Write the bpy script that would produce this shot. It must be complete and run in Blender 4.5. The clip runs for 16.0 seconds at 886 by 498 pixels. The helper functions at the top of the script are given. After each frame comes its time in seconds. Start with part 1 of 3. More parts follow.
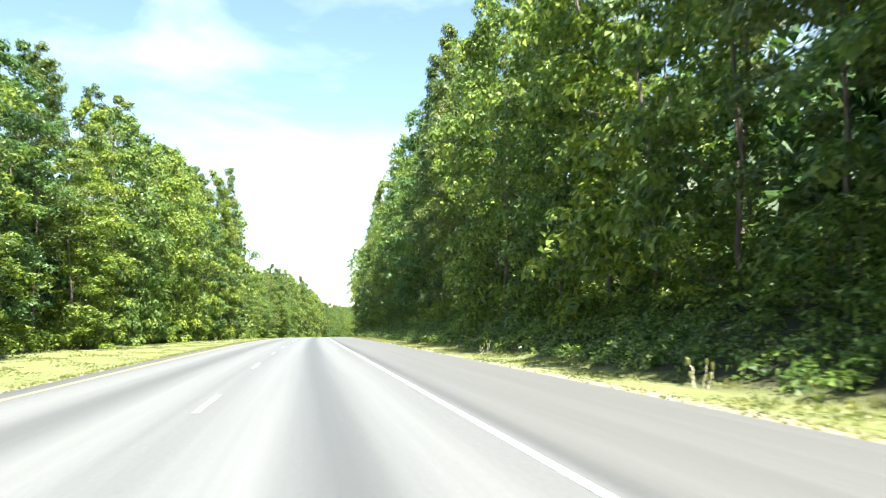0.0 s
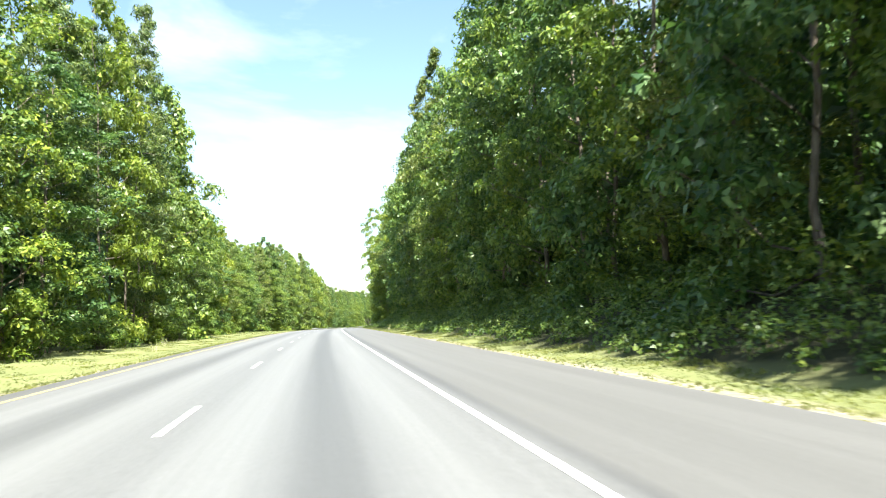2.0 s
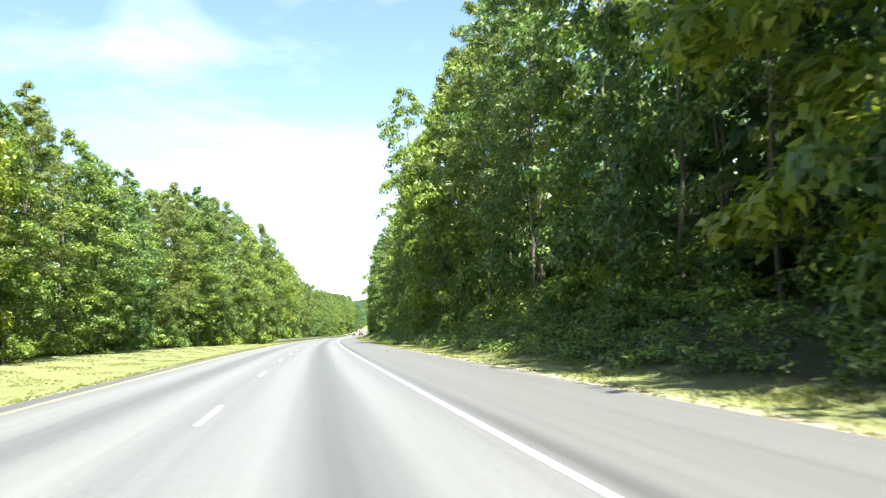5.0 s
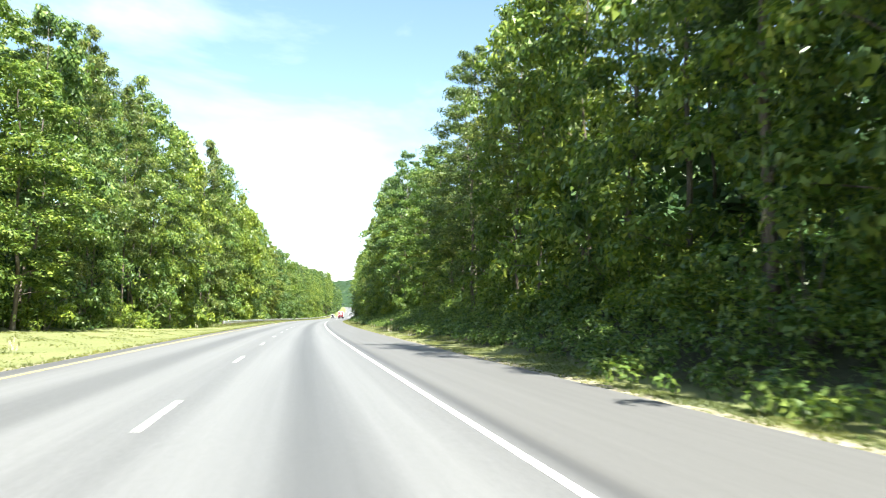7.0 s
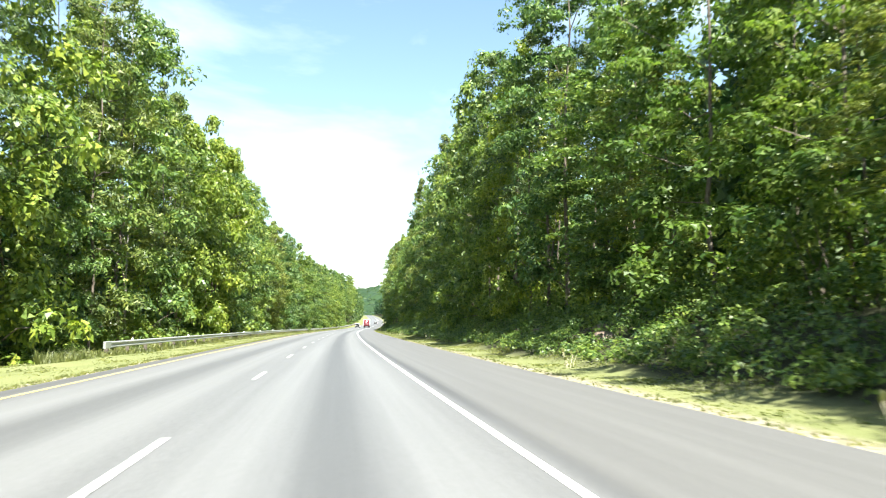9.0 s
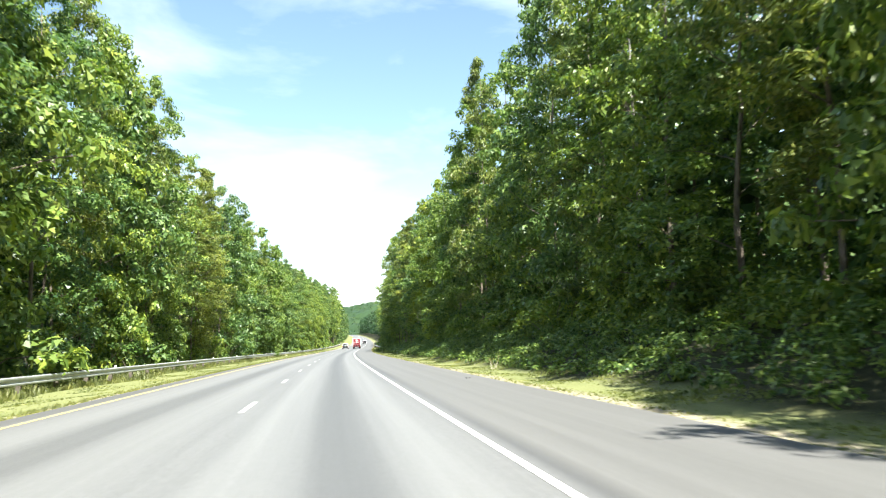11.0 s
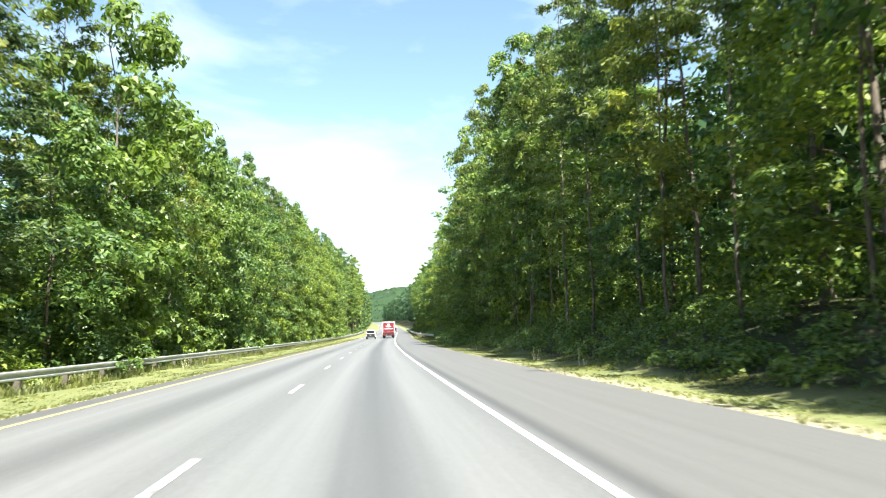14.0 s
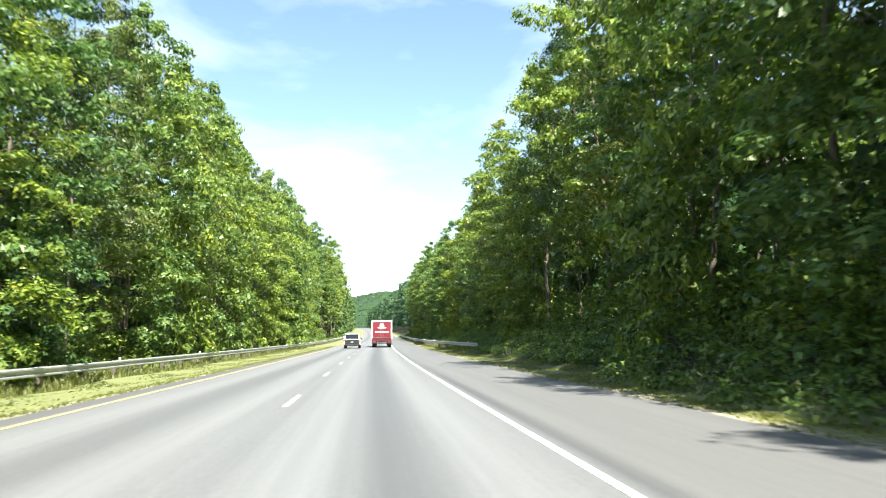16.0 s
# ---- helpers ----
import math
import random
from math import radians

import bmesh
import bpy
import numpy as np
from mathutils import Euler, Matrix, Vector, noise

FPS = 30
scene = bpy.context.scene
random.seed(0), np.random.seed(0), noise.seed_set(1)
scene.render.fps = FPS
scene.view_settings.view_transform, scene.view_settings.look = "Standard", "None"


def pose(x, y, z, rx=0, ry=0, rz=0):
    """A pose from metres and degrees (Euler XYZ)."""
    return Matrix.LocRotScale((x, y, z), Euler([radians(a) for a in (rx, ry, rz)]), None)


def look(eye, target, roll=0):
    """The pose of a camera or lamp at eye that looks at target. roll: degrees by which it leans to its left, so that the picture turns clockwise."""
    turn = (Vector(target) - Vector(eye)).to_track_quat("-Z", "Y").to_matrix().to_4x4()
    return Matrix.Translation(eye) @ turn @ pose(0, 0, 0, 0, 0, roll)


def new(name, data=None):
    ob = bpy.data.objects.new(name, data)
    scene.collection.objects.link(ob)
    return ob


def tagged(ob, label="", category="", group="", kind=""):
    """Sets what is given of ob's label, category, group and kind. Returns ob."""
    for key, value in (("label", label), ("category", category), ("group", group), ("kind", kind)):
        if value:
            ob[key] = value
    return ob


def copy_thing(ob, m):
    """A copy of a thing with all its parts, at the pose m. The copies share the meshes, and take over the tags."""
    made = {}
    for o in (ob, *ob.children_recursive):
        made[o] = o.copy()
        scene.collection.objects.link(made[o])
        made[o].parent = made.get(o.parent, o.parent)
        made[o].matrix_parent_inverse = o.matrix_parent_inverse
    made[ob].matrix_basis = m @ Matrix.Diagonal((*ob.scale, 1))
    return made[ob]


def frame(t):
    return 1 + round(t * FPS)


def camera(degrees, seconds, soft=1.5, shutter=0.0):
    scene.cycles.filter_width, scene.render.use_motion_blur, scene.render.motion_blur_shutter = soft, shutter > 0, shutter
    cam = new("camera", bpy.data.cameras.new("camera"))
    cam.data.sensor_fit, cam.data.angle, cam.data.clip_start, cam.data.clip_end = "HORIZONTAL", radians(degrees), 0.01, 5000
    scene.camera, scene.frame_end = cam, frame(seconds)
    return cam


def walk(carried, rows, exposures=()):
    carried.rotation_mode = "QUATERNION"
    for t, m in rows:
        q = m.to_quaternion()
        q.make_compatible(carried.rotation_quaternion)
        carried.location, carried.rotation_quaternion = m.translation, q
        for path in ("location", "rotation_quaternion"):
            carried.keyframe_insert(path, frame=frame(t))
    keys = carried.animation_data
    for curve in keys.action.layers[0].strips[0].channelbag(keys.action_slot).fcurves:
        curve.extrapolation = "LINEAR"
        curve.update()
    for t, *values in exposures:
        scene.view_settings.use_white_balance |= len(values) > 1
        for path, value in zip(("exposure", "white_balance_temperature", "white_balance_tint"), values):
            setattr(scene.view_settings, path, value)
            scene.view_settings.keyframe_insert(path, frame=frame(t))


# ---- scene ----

# ---------- the road's line: heading (clockwise) and height along its length ----------
S0, S1 = -400, 3600


KNOTS = (-100, 0, 100, 200, 300, 400, 500, 600, 700, 900, 1600, 1700)


def bend(s):
    """Curvature to the right, 1/m."""
    return 1e-4 * np.interp(s, KNOTS, (1.66, 1.70, 2.39, 2.96, 2.95, 2.32, 2.87, 1.40, -1.60, -0.80, 0.0, 0.0))


def crest(s):
    """Change of grade, 1/m (positive: the road falls away ahead)."""
    return 1e-4 * np.interp(s, KNOTS, (1.10, 1.13, 0.91, 0.68, -0.24, 0.36, -0.53, -0.82, -0.60, 0.0, 0.0, 0.0))


def road_line():
    n = S1 - S0 + 1
    heading, slope = np.zeros(n), np.zeros(n)
    px, py, pz = np.zeros(n), np.zeros(n), np.zeros(n)
    for i in range(1, n):
        s = S0 + i - 0.5
        heading[i] = heading[i - 1] + bend(s)
        slope[i] = slope[i - 1] - crest(s)
    heading -= heading[-S0]
    slope -= slope[-S0]
    px[1:], py[1:], pz[1:] = np.cumsum(np.sin(heading[:-1])), np.cumsum(np.cos(heading[:-1])), np.cumsum(slope[:-1])
    return heading, slope, px - px[-S0], py - py[-S0], pz - pz[-S0]


HEADING, SLOPE, LINE_X, LINE_Y, LINE_Z = road_line()
STATION = np.arange(S0, S1 + 1)


def along(s, off, up=0.0):
    """World place s metres along the lane, off metres to its right, up metres over the road."""
    h = np.interp(s, STATION, HEADING)
    x = np.interp(s, STATION, LINE_X) + off * np.cos(h)
    y = np.interp(s, STATION, LINE_Y) - off * np.sin(h)
    return x, y, np.interp(s, STATION, LINE_Z) + up


def turn_at(s):
    return -math.degrees(np.interp(s, STATION, HEADING))


# ---------- camera ----------
SPEED, EYE = 31.8, 1.233
cam = camera(59.4, 16.0, soft=1.1, shutter=0.12)
# seconds, offset in the lane, and yaw, pitch, roll against the road
WALK = (
    (0.0, -0.30, -10.08, 5.45, 0.70),
    (0.5, -0.17, -10.22, 4.30, 1.85),
    (1.0, -0.08, -9.89, 4.42, 1.51),
    (1.5, -0.04, -10.34, 4.19, 1.80),
    (2.0, -0.04, -9.13, 4.73, 2.18),
    (2.5, -0.08, -9.01, 4.47, 2.78),
    (3.0, -0.14, -7.85, 5.00, 2.61),
    (3.5, -0.20, -7.67, 5.44, 1.67),
    (3.7, -0.23, -8.48, 5.78, 1.77),
    (5.8, -0.26, -10.68, 5.28, 1.74),
    (6.0, -0.26, -12.04, 4.45, 2.36),
    (6.5, -0.25, -11.48, 3.85, -0.45),
    (7.0, -0.22, -10.54, 5.07, -1.19),
    (7.5, -0.16, -8.75, 4.49, -0.95),
    (8.0, -0.10, -6.94, 5.51, -1.04),
    (8.5, -0.07, -7.18, 5.19, -0.66),
    (9.0, -0.05, -8.07, 5.67, -0.40),
    (9.2, -0.05, -8.15, 5.83, -0.63),
    (11.3, -0.11, -8.08, 7.00, 1.28),
    (11.5, -0.09, -7.50, 6.99, 0.98),
    (12.0, -0.02, -7.35, 6.70, 0.70),
    (12.5, 0.05, -6.56, 5.77, 0.52),
    (13.0, 0.06, -6.21, 5.74, 1.49),
    (13.5, 0.03, -6.11, 6.03, 1.41),
    (14.0, -0.02, -5.35, 6.21, 1.31),
    (14.5, -0.08, -5.77, 6.45, 2.23),
    (15.0, -0.14, -6.06, 6.69, 1.36),
    (15.5, -0.22, -4.73, 7.29, 0.67),
    (16.0, -0.29, -5.54, 6.66, 0.23),
)


def stand(t, off, yaw, pitch, roll):
    s = SPEED * t
    grade = math.degrees(np.interp(s, STATION, SLOPE))
    x, y, z = along(s, off, EYE)
    return pose(x, y, z, 90 + pitch + grade, roll, yaw + turn_at(s))


walk(cam, [(row[0], stand(*row)) for row in WALK], ((0.0, 2.06, 6400, 3.0), (3.5, 2.03, 6400, 3.0), (9.0, 1.94, 6400, 3.0), (16.0, 1.89, 6400, 3.0)))

# ---------- sky and sun ----------
SUN_ELEVATION, SUN_TURN = 55.0, 171.0  # SUN_TURN: degrees clockwise from the first heading
world = bpy.data.worlds.new("sky")
scene.world = world
world.use_nodes = True
wt = world.node_tree
wt.nodes.clear()


def wnode(kind, **inputs):
    nd = wt.nodes.new(kind)
    for key, value in inputs.items():
        nd.inputs[key].default_value = value
    return nd


w_sky = wnode("ShaderNodeTexSky")
w_sky.sky_type, w_sky.sun_disc = "NISHITA", False
w_sky.sun_elevation, w_sky.sun_rotation = radians(SUN_ELEVATION), radians(SUN_TURN)
w_sky.air_density, w_sky.dust_density, w_sky.ozone_density = 1.0, 0.6, 1.0
w_coord = wnode("ShaderNodeTexCoord")
w_map = wnode("ShaderNodeMapping")
w_map.inputs["Scale"].default_value = (1.0, 1.0, 2.6)
w_noise = wnode("ShaderNodeTexNoise", Scale=3.2, Detail=7.0, Roughness=0.55, Distortion=0.3)
w_ramp = wnode("ShaderNodeValToRGB")
w_ramp.color_ramp.elements[0].position, w_ramp.color_ramp.elements[1].position = 0.48, 0.80
w_sep = wnode("ShaderNodeSeparateXYZ")
w_low = wnode("ShaderNodeMapRange")
for key, value in (("From Min", 0.0), ("From Max", 0.26), ("To Min", 0.40), ("To Max", 0.03)):
    w_low.inputs[key].default_value = value
w_add = wnode("ShaderNodeMath")
w_add.operation, w_add.use_clamp = "ADD", True
w_mix = wnode("ShaderNodeMix")
w_mix.data_type = "RGBA"
w_mix.inputs["B"].default_value = (4.5, 5.0, 5.3, 1)
w_bg = wnode("ShaderNodeBackground", Strength=0.079)
w_out = wnode("ShaderNodeOutputWorld")
wt.links.new(w_coord.outputs["Generated"], w_map.inputs["Vector"])
wt.links.new(w_map.outputs["Vector"], w_noise.inputs["Vector"])
wt.links.new(w_noise.outputs["Fac"], w_ramp.inputs["Fac"])
wt.links.new(w_coord.outputs["Generated"], w_sep.inputs["Vector"])
wt.links.new(w_sep.outputs["Z"], w_low.inputs["Value"])
wt.links.new(w_ramp.outputs["Color"], w_add.inputs[0])
wt.links.new(w_low.outputs["Result"], w_add.inputs[1])
wt.links.new(w_add.outputs["Value"], w_mix.inputs["Factor"])
wt.links.new(w_sky.outputs["Color"], w_mix.inputs["A"])
wt.links.new(w_mix.outputs["Result"], w_bg.inputs["Color"])
wt.links.new(w_bg.outputs["Background"], w_out.inputs["Surface"])

sun = new("sun", bpy.data.lights.new("sun", "SUN"))
sun.data.energy, sun.data.angle, sun.data.color = 5.0, radians(0.55), (1.0, 0.95, 0.86)
a, e = radians(SUN_TURN), radians(SUN_ELEVATION)
sun.matrix_world = look(Vector((math.sin(a) * math.cos(e), math.cos(a) * math.cos(e), math.sin(e))) * 200, (0, 0, 0))


# ---------- materials ----------
class Mat:
    """A small builder for node materials."""

    def __init__(self, name, roughness=0.8, metallic=0.0, specular=0.5):
        self.m = bpy.data.materials.new(name)
        self.m.use_nodes = True
        self.t = self.m.node_tree
        self.b = self.t.nodes["Principled BSDF"]
        self.b.inputs["Roughness"].default_value = roughness
        self.b.inputs["Metallic"].default_value = metallic
        self.b.inputs["Specular IOR Level"].default_value = specular

    def node(self, kind, **inputs):
        nd = self.t.nodes.new(kind)
        for key, value in inputs.items():
            nd.inputs[key].default_value = value
        return nd

    def link(self, out, inp):
        self.t.links.new(out, inp)

    def noise(self, scale, detail=4.0, rough=0.55, stretch=(1, 1, 1), coord="Object"):
        c, mp = self.node("ShaderNodeTexCoord"), self.node("ShaderNodeMapping")
        mp.inputs["Scale"].default_value = stretch
        nz = self.node("ShaderNodeTexNoise", Scale=scale, Detail=detail, Roughness=rough)
        self.link(c.outputs[coord], mp.inputs["Vector"])
        self.link(mp.outputs["Vector"], nz.inputs["Vector"])
        return nz.outputs["Fac"]

    def ramp(self, fac, *stops):
        r = self.node("ShaderNodeValToRGB")
        els = r.color_ramp.elements
        while len(els) < len(stops):
            els.new(0.5)
        for el, (pos, col) in zip(els, stops):
            el.position = pos
            el.color = (*col, 1) if len(col) == 3 else col
        self.link(fac, r.inputs["Fac"])
        return r.outputs["Color"]

    def mix(self, fac, c1, c2, blend="MIX"):
        nd = self.node("ShaderNodeMix")
        nd.data_type, nd.blend_type = "RGBA", blend
        for sock, v in (("Factor", fac), ("A", c1), ("B", c2)):
            if hasattr(v, "is_linked"):
                self.link(v, nd.inputs[sock])
            else:
                nd.inputs[sock].default_value = v if sock == "Factor" else (*v, 1)
        return nd.outputs["Result"]

    def math(self, op, v1, v2=0.0, clamp=False):
        nd = self.node("ShaderNodeMath")
        nd.operation, nd.use_clamp = op, clamp
        for i, v in enumerate((v1, v2)):
            if hasattr(v, "is_linked"):
                self.link(v, nd.inputs[i])
            else:
                nd.inputs[i].default_value = v
        return nd.outputs["Value"]

    def color(self, c):
        if hasattr(c, "is_linked"):
            self.link(c, self.b.inputs["Base Color"])
        else:
            self.b.inputs["Base Color"].default_value = (*c, 1)
        return self

    def bump(self, h, strength=0.3, distance=0.02):
        nd = self.node("ShaderNodeBump", Strength=strength, Distance=distance)
        self.link(h, nd.inputs["Height"])
        self.link(nd.outputs["Normal"], self.b.inputs["Normal"])
        return self


def band(mt, u, centre, half, soft):
    """1 inside a strip of the road's width, fading out over soft metres."""
    d = mt.math("ABSOLUTE", mt.math("SUBTRACT", u, centre))
    return mt.math("SUBTRACT", 1.0, mt.math("DIVIDE", mt.math("SUBTRACT", d, half), soft), clamp=True)


def asphalt_material():
    mt = Mat("worn_concrete_asphalt", roughness=0.62, specular=0.45)
    uv = mt.node("ShaderNodeUVMap")
    sep = mt.node("ShaderNodeSeparateXYZ")
    mt.link(uv.outputs["UV"], sep.inputs["Vector"])
    u = sep.outputs["X"]
    grain = mt.noise(14.0, 6.0, 0.7)
    blot = mt.noise(0.5, 4.0, 0.5, (1.0, 0.08, 1.0), "UV")
    base = mt.ramp(grain, (0.25, (0.115, 0.1135, 0.115)), (0.75, (0.178, 0.1755, 0.178)))
    base = mt.mix(mt.math("MULTIPLY", blot, 0.35), base, (0.117, 0.1165, 0.118))
    # oil streak in the middle of each lane, polished wheel tracks beside it
    for centre, depth in ((0.0, 0.58), (-3.66, 0.40)):
        oil = mt.math("MULTIPLY", band(mt, u, centre, 0.10, 0.70), depth)
        base = mt.mix(oil, base, (0.061, 0.061, 0.063))
    for centre in (-0.95, 0.95, -4.6, -2.75):
        base = mt.mix(mt.math("MULTIPLY", band(mt, u, centre, 0.2, 0.45), 0.35), base, (0.214, 0.2115, 0.213))
    # darker rumble strip and the shoulder's older surface
    broken = mt.ramp(mt.noise(0.03, 2.0), (0.40, (0.42, 0.42, 0.42)), (0.60, (0.75, 0.75, 0.75)))
    rumble = mt.math("MULTIPLY", band(mt, u, 2.14, 0.06, 0.20), broken)
    base = mt.mix(rumble, base, (0.045, 0.045, 0.048))
    shoulder = mt.math("MULTIPLY", band(mt, u, 3.75, 1.45, 0.25), 0.6)
    base = mt.mix(shoulder, base, (0.121, 0.116, 0.112))
    left = mt.math("MULTIPLY", band(mt, u, -6.0, 0.3, 0.15), 0.6)
    base = mt.mix(left, base, (0.070, 0.067, 0.065))
    # faint streaks that run with the traffic
    streak = mt.noise(1.0, 5.0, 0.6, (3.2, 0.035, 1.0), "UV")
    base = mt.mix(1.0, base, mt.ramp(streak, (0.3, (0.90, 0.90, 0.90)), (0.7, (1.09, 1.09, 1.09))), "MULTIPLY")
    mt.color(base).bump(grain, 0.25, 0.01)
    return mt.m


def paint_material(name, c, wear):
    mt = Mat(name, roughness=0.55)
    w = mt.ramp(mt.noise(5.0, 6.0, 0.7), (wear - 0.08, (0, 0, 0)), (wear + 0.08, (1, 1, 1)))
    mt.color(mt.mix(w, (0.18, 0.18, 0.175), c)).bump(mt.noise(20.0), 0.2, 0.005)
    return mt.m


def ground_material():
    mt = Mat("verge_soil_and_grass", roughness=0.95, specular=0.15)
    uv = mt.node("ShaderNodeUVMap")
    sep = mt.node("ShaderNodeSeparateXYZ")
    mt.link(uv.outputs["UV"], sep.inputs["Vector"])
    u = sep.outputs["X"]
    big, fine = mt.noise(0.22, 5.0, 0.6), mt.noise(6.0, 6.0, 0.7)
    grass = mt.ramp(big, (0.3, (0.162, 0.178, 0.072)), (0.7, (0.222, 0.225, 0.102)))
    grass = mt.mix(mt.math("MULTIPLY", fine, 0.5), grass, (0.150, 0.170, 0.066))
    soil = mt.ramp(fine, (0.3, (0.14, 0.105, 0.07)), (0.7, (0.44, 0.39, 0.31)))
    # forest floor litter, darkened to near black for the shade on the bank
    shaded_litter = mt.ramp(fine, (0.3, (0.026, 0.030, 0.015)), (0.7, (0.064, 0.062, 0.032)))
    # gravel right beside the pavement, leaf litter under the trees with their shade in its colour
    edge = mt.math("MAXIMUM", band(mt, u, 5.50, 0.28, 0.40), band(mt, u, -6.3, 0.18, 0.35))
    c = mt.mix(mt.math("MULTIPLY", edge, mt.math("ADD", fine, 0.3), clamp=True), grass, soil)
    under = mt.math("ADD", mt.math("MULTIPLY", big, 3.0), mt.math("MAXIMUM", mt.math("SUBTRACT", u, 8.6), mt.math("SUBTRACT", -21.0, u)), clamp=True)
    c = mt.mix(under, c, shaded_litter)
    mt.color(c).bump(fine, 0.6, 0.08)
    return mt.m


def leaf_material(name, dark, mid, light, translucency=0.32, vary=True):
    mt = Mat(name, roughness=0.42, specular=0.4)
    geo, info = mt.node("ShaderNodeNewGeometry"), mt.node("ShaderNodeObjectInfo")
    c = mt.ramp(geo.outputs["Random Per Island"], (0.0, dark), (0.48, mid), (1.0, light))
    tone = mt.ramp(info.outputs["Random"], (0.0, (0.66, 0.78, 0.88)), (0.5, (1.03, 1.0, 0.84)), (1.0, (1.40, 1.22, 0.76)))
    if vary:
        c = mt.mix(1.0, c, tone, "MULTIPLY")
    patch = mt.ramp(mt.noise(0.55, 3.0), (0.35, (0.70, 0.76, 0.78)), (0.68, (1.26, 1.18, 0.92)))
    c = mt.mix(1.0, c, patch, "MULTIPLY")
    mt.color(c)
    tr = mt.node("ShaderNodeBsdfTranslucent")
    mt.link(mt.mix(1.0, c, (1.34, 1.50, 0.82), "MULTIPLY"), tr.inputs["Color"])
    mx = mt.node("ShaderNodeMixShader", Fac=translucency)
    mt.link(mt.b.outputs["BSDF"], mx.inputs[1])
    mt.link(tr.outputs["BSDF"], mx.inputs[2])
    mt.link(mx.outputs["Shader"], mt.t.nodes["Material Output"].inputs["Surface"])
    return mt.m


def bark_material(name, dark, light):
    mt = Mat(name, roughness=0.9, specular=0.2)
    nz = mt.noise(4.0, 6.0, 0.65, (3.0, 3.0, 0.6))
    mt.color(mt.ramp(nz, (0.3, dark), (0.7, light))).bump(nz, 0.8, 0.04)
    return mt.m


def plain(name, c, roughness=0.6, metallic=0.0, vary=0.15, scale=3.0):
    mt = Mat(name, roughness=roughness, metallic=metallic)
    nz = mt.noise(scale, 5.0, 0.6)
    mt.color(mt.ramp(nz, (0.3, tuple(v * (1 - vary) for v in c)), (0.7, tuple(min(1, v * (1 + vary)) for v in c))))
    return mt.m


M_ROAD = asphalt_material()
M_WHITE = paint_material("worn_white_road_paint", (0.72, 0.72, 0.70), 0.38)
M_YELLOW = paint_material("worn_yellow_road_paint", (0.68, 0.50, 0.15), 0.44)
M_DASH = paint_material("faded_white_road_paint", (0.62, 0.62, 0.60), 0.50)
M_GROUND = ground_material()
M_LEAF = leaf_material("broad_leaves", (0.052, 0.104, 0.038), (0.130, 0.208, 0.060), (0.250, 0.318, 0.100), 0.32)
M_LEAF_BRIGHT = leaf_material("yellow_green_leaves", (0.078, 0.128, 0.026), (0.165, 0.232, 0.048), (0.28, 0.33, 0.092), 0.42)
M_NEEDLE = leaf_material("pine_needles", (0.056, 0.092, 0.040), (0.126, 0.176, 0.058), (0.222, 0.256, 0.092), 0.32)
M_SHRUB = leaf_material("shrub_leaves", (0.045, 0.094, 0.026), (0.145, 0.226, 0.050), (0.270, 0.332, 0.086), 0.32)
# dimmer than the edge trees' leaves: the wood's inner shade put into colour
M_FAR = leaf_material("dim_far_wood_leaves", (0.033, 0.073, 0.034), (0.070, 0.128, 0.052), (0.130, 0.184, 0.074), 0.27)
# ridge foliage with the bluish haze of distance mixed into its colours
M_RIDGE = leaf_material("hazy_ridge_leaves", (0.026, 0.058, 0.040), (0.050, 0.092, 0.056), (0.085, 0.128, 0.072), 0.25)
M_GRASS = leaf_material("verge_grass", (0.180, 0.200, 0.080), (0.215, 0.230, 0.098), (0.275, 0.282, 0.130), 0.5, vary=False)
M_BARK = bark_material("grey_brown_bark", (0.07, 0.055, 0.045), (0.25, 0.21, 0.17))
M_PINE_BARK = bark_material("grey_red_pine_bark", (0.07, 0.056, 0.046), (0.24, 0.20, 0.165))
M_STEEL = plain("galvanised_steel", (0.44, 0.45, 0.45), 0.5, 0.45, 0.15)
M_TAB = plain("white_reflector_plastic", (0.78, 0.79, 0.77), 0.4, 0, 0.05)
M_POST = plain("weathered_timber", (0.115, 0.098, 0.08), 0.85, 0, 0.3, 6)


# ---------- mesh helpers ----------
def mesh_ob(name, verts, faces, material, uvs=None, smooth=False):
    me = bpy.data.meshes.new(name)
    me.from_pydata([tuple(v) for v in verts], [], [tuple(f) for f in faces])
    if uvs is not None:
        layer = me.uv_layers.new(name="UVMap")
        flat = np.asarray(uvs, float)[[v for f in faces for v in f]]
        layer.data.foreach_set("uv", flat.ravel())
    if smooth:
        me.polygons.foreach_set("use_smooth", [True] * len(me.polygons))
    me.materials.append(material)
    return new(name, me)


def part(name, bm, material, parent, label=""):
    me = bpy.data.meshes.new(name)
    bm.to_mesh(me)
    bm.free()
    me.materials.append(material)
    ob = new(name, me)
    ob.parent = parent
    if label:
        ob["label"] = label
    return ob


def box(bm, x0, x1, y0, y1, z0, z1, bevel=0.0):
    made = bmesh.ops.create_cube(bm, size=1.0)
    for v in made["verts"]:
        v.co = Vector((x0 + (v.co.x + 0.5) * (x1 - x0), y0 + (v.co.y + 0.5) * (y1 - y0), z0 + (v.co.z + 0.5) * (z1 - z0)))
    if bevel:
        edges = list({ed for v in made["verts"] for ed in v.link_edges})
        bmesh.ops.bevel(bm, geom=edges, offset=bevel, segments=2, affect="EDGES", profile=0.5)
    return bm


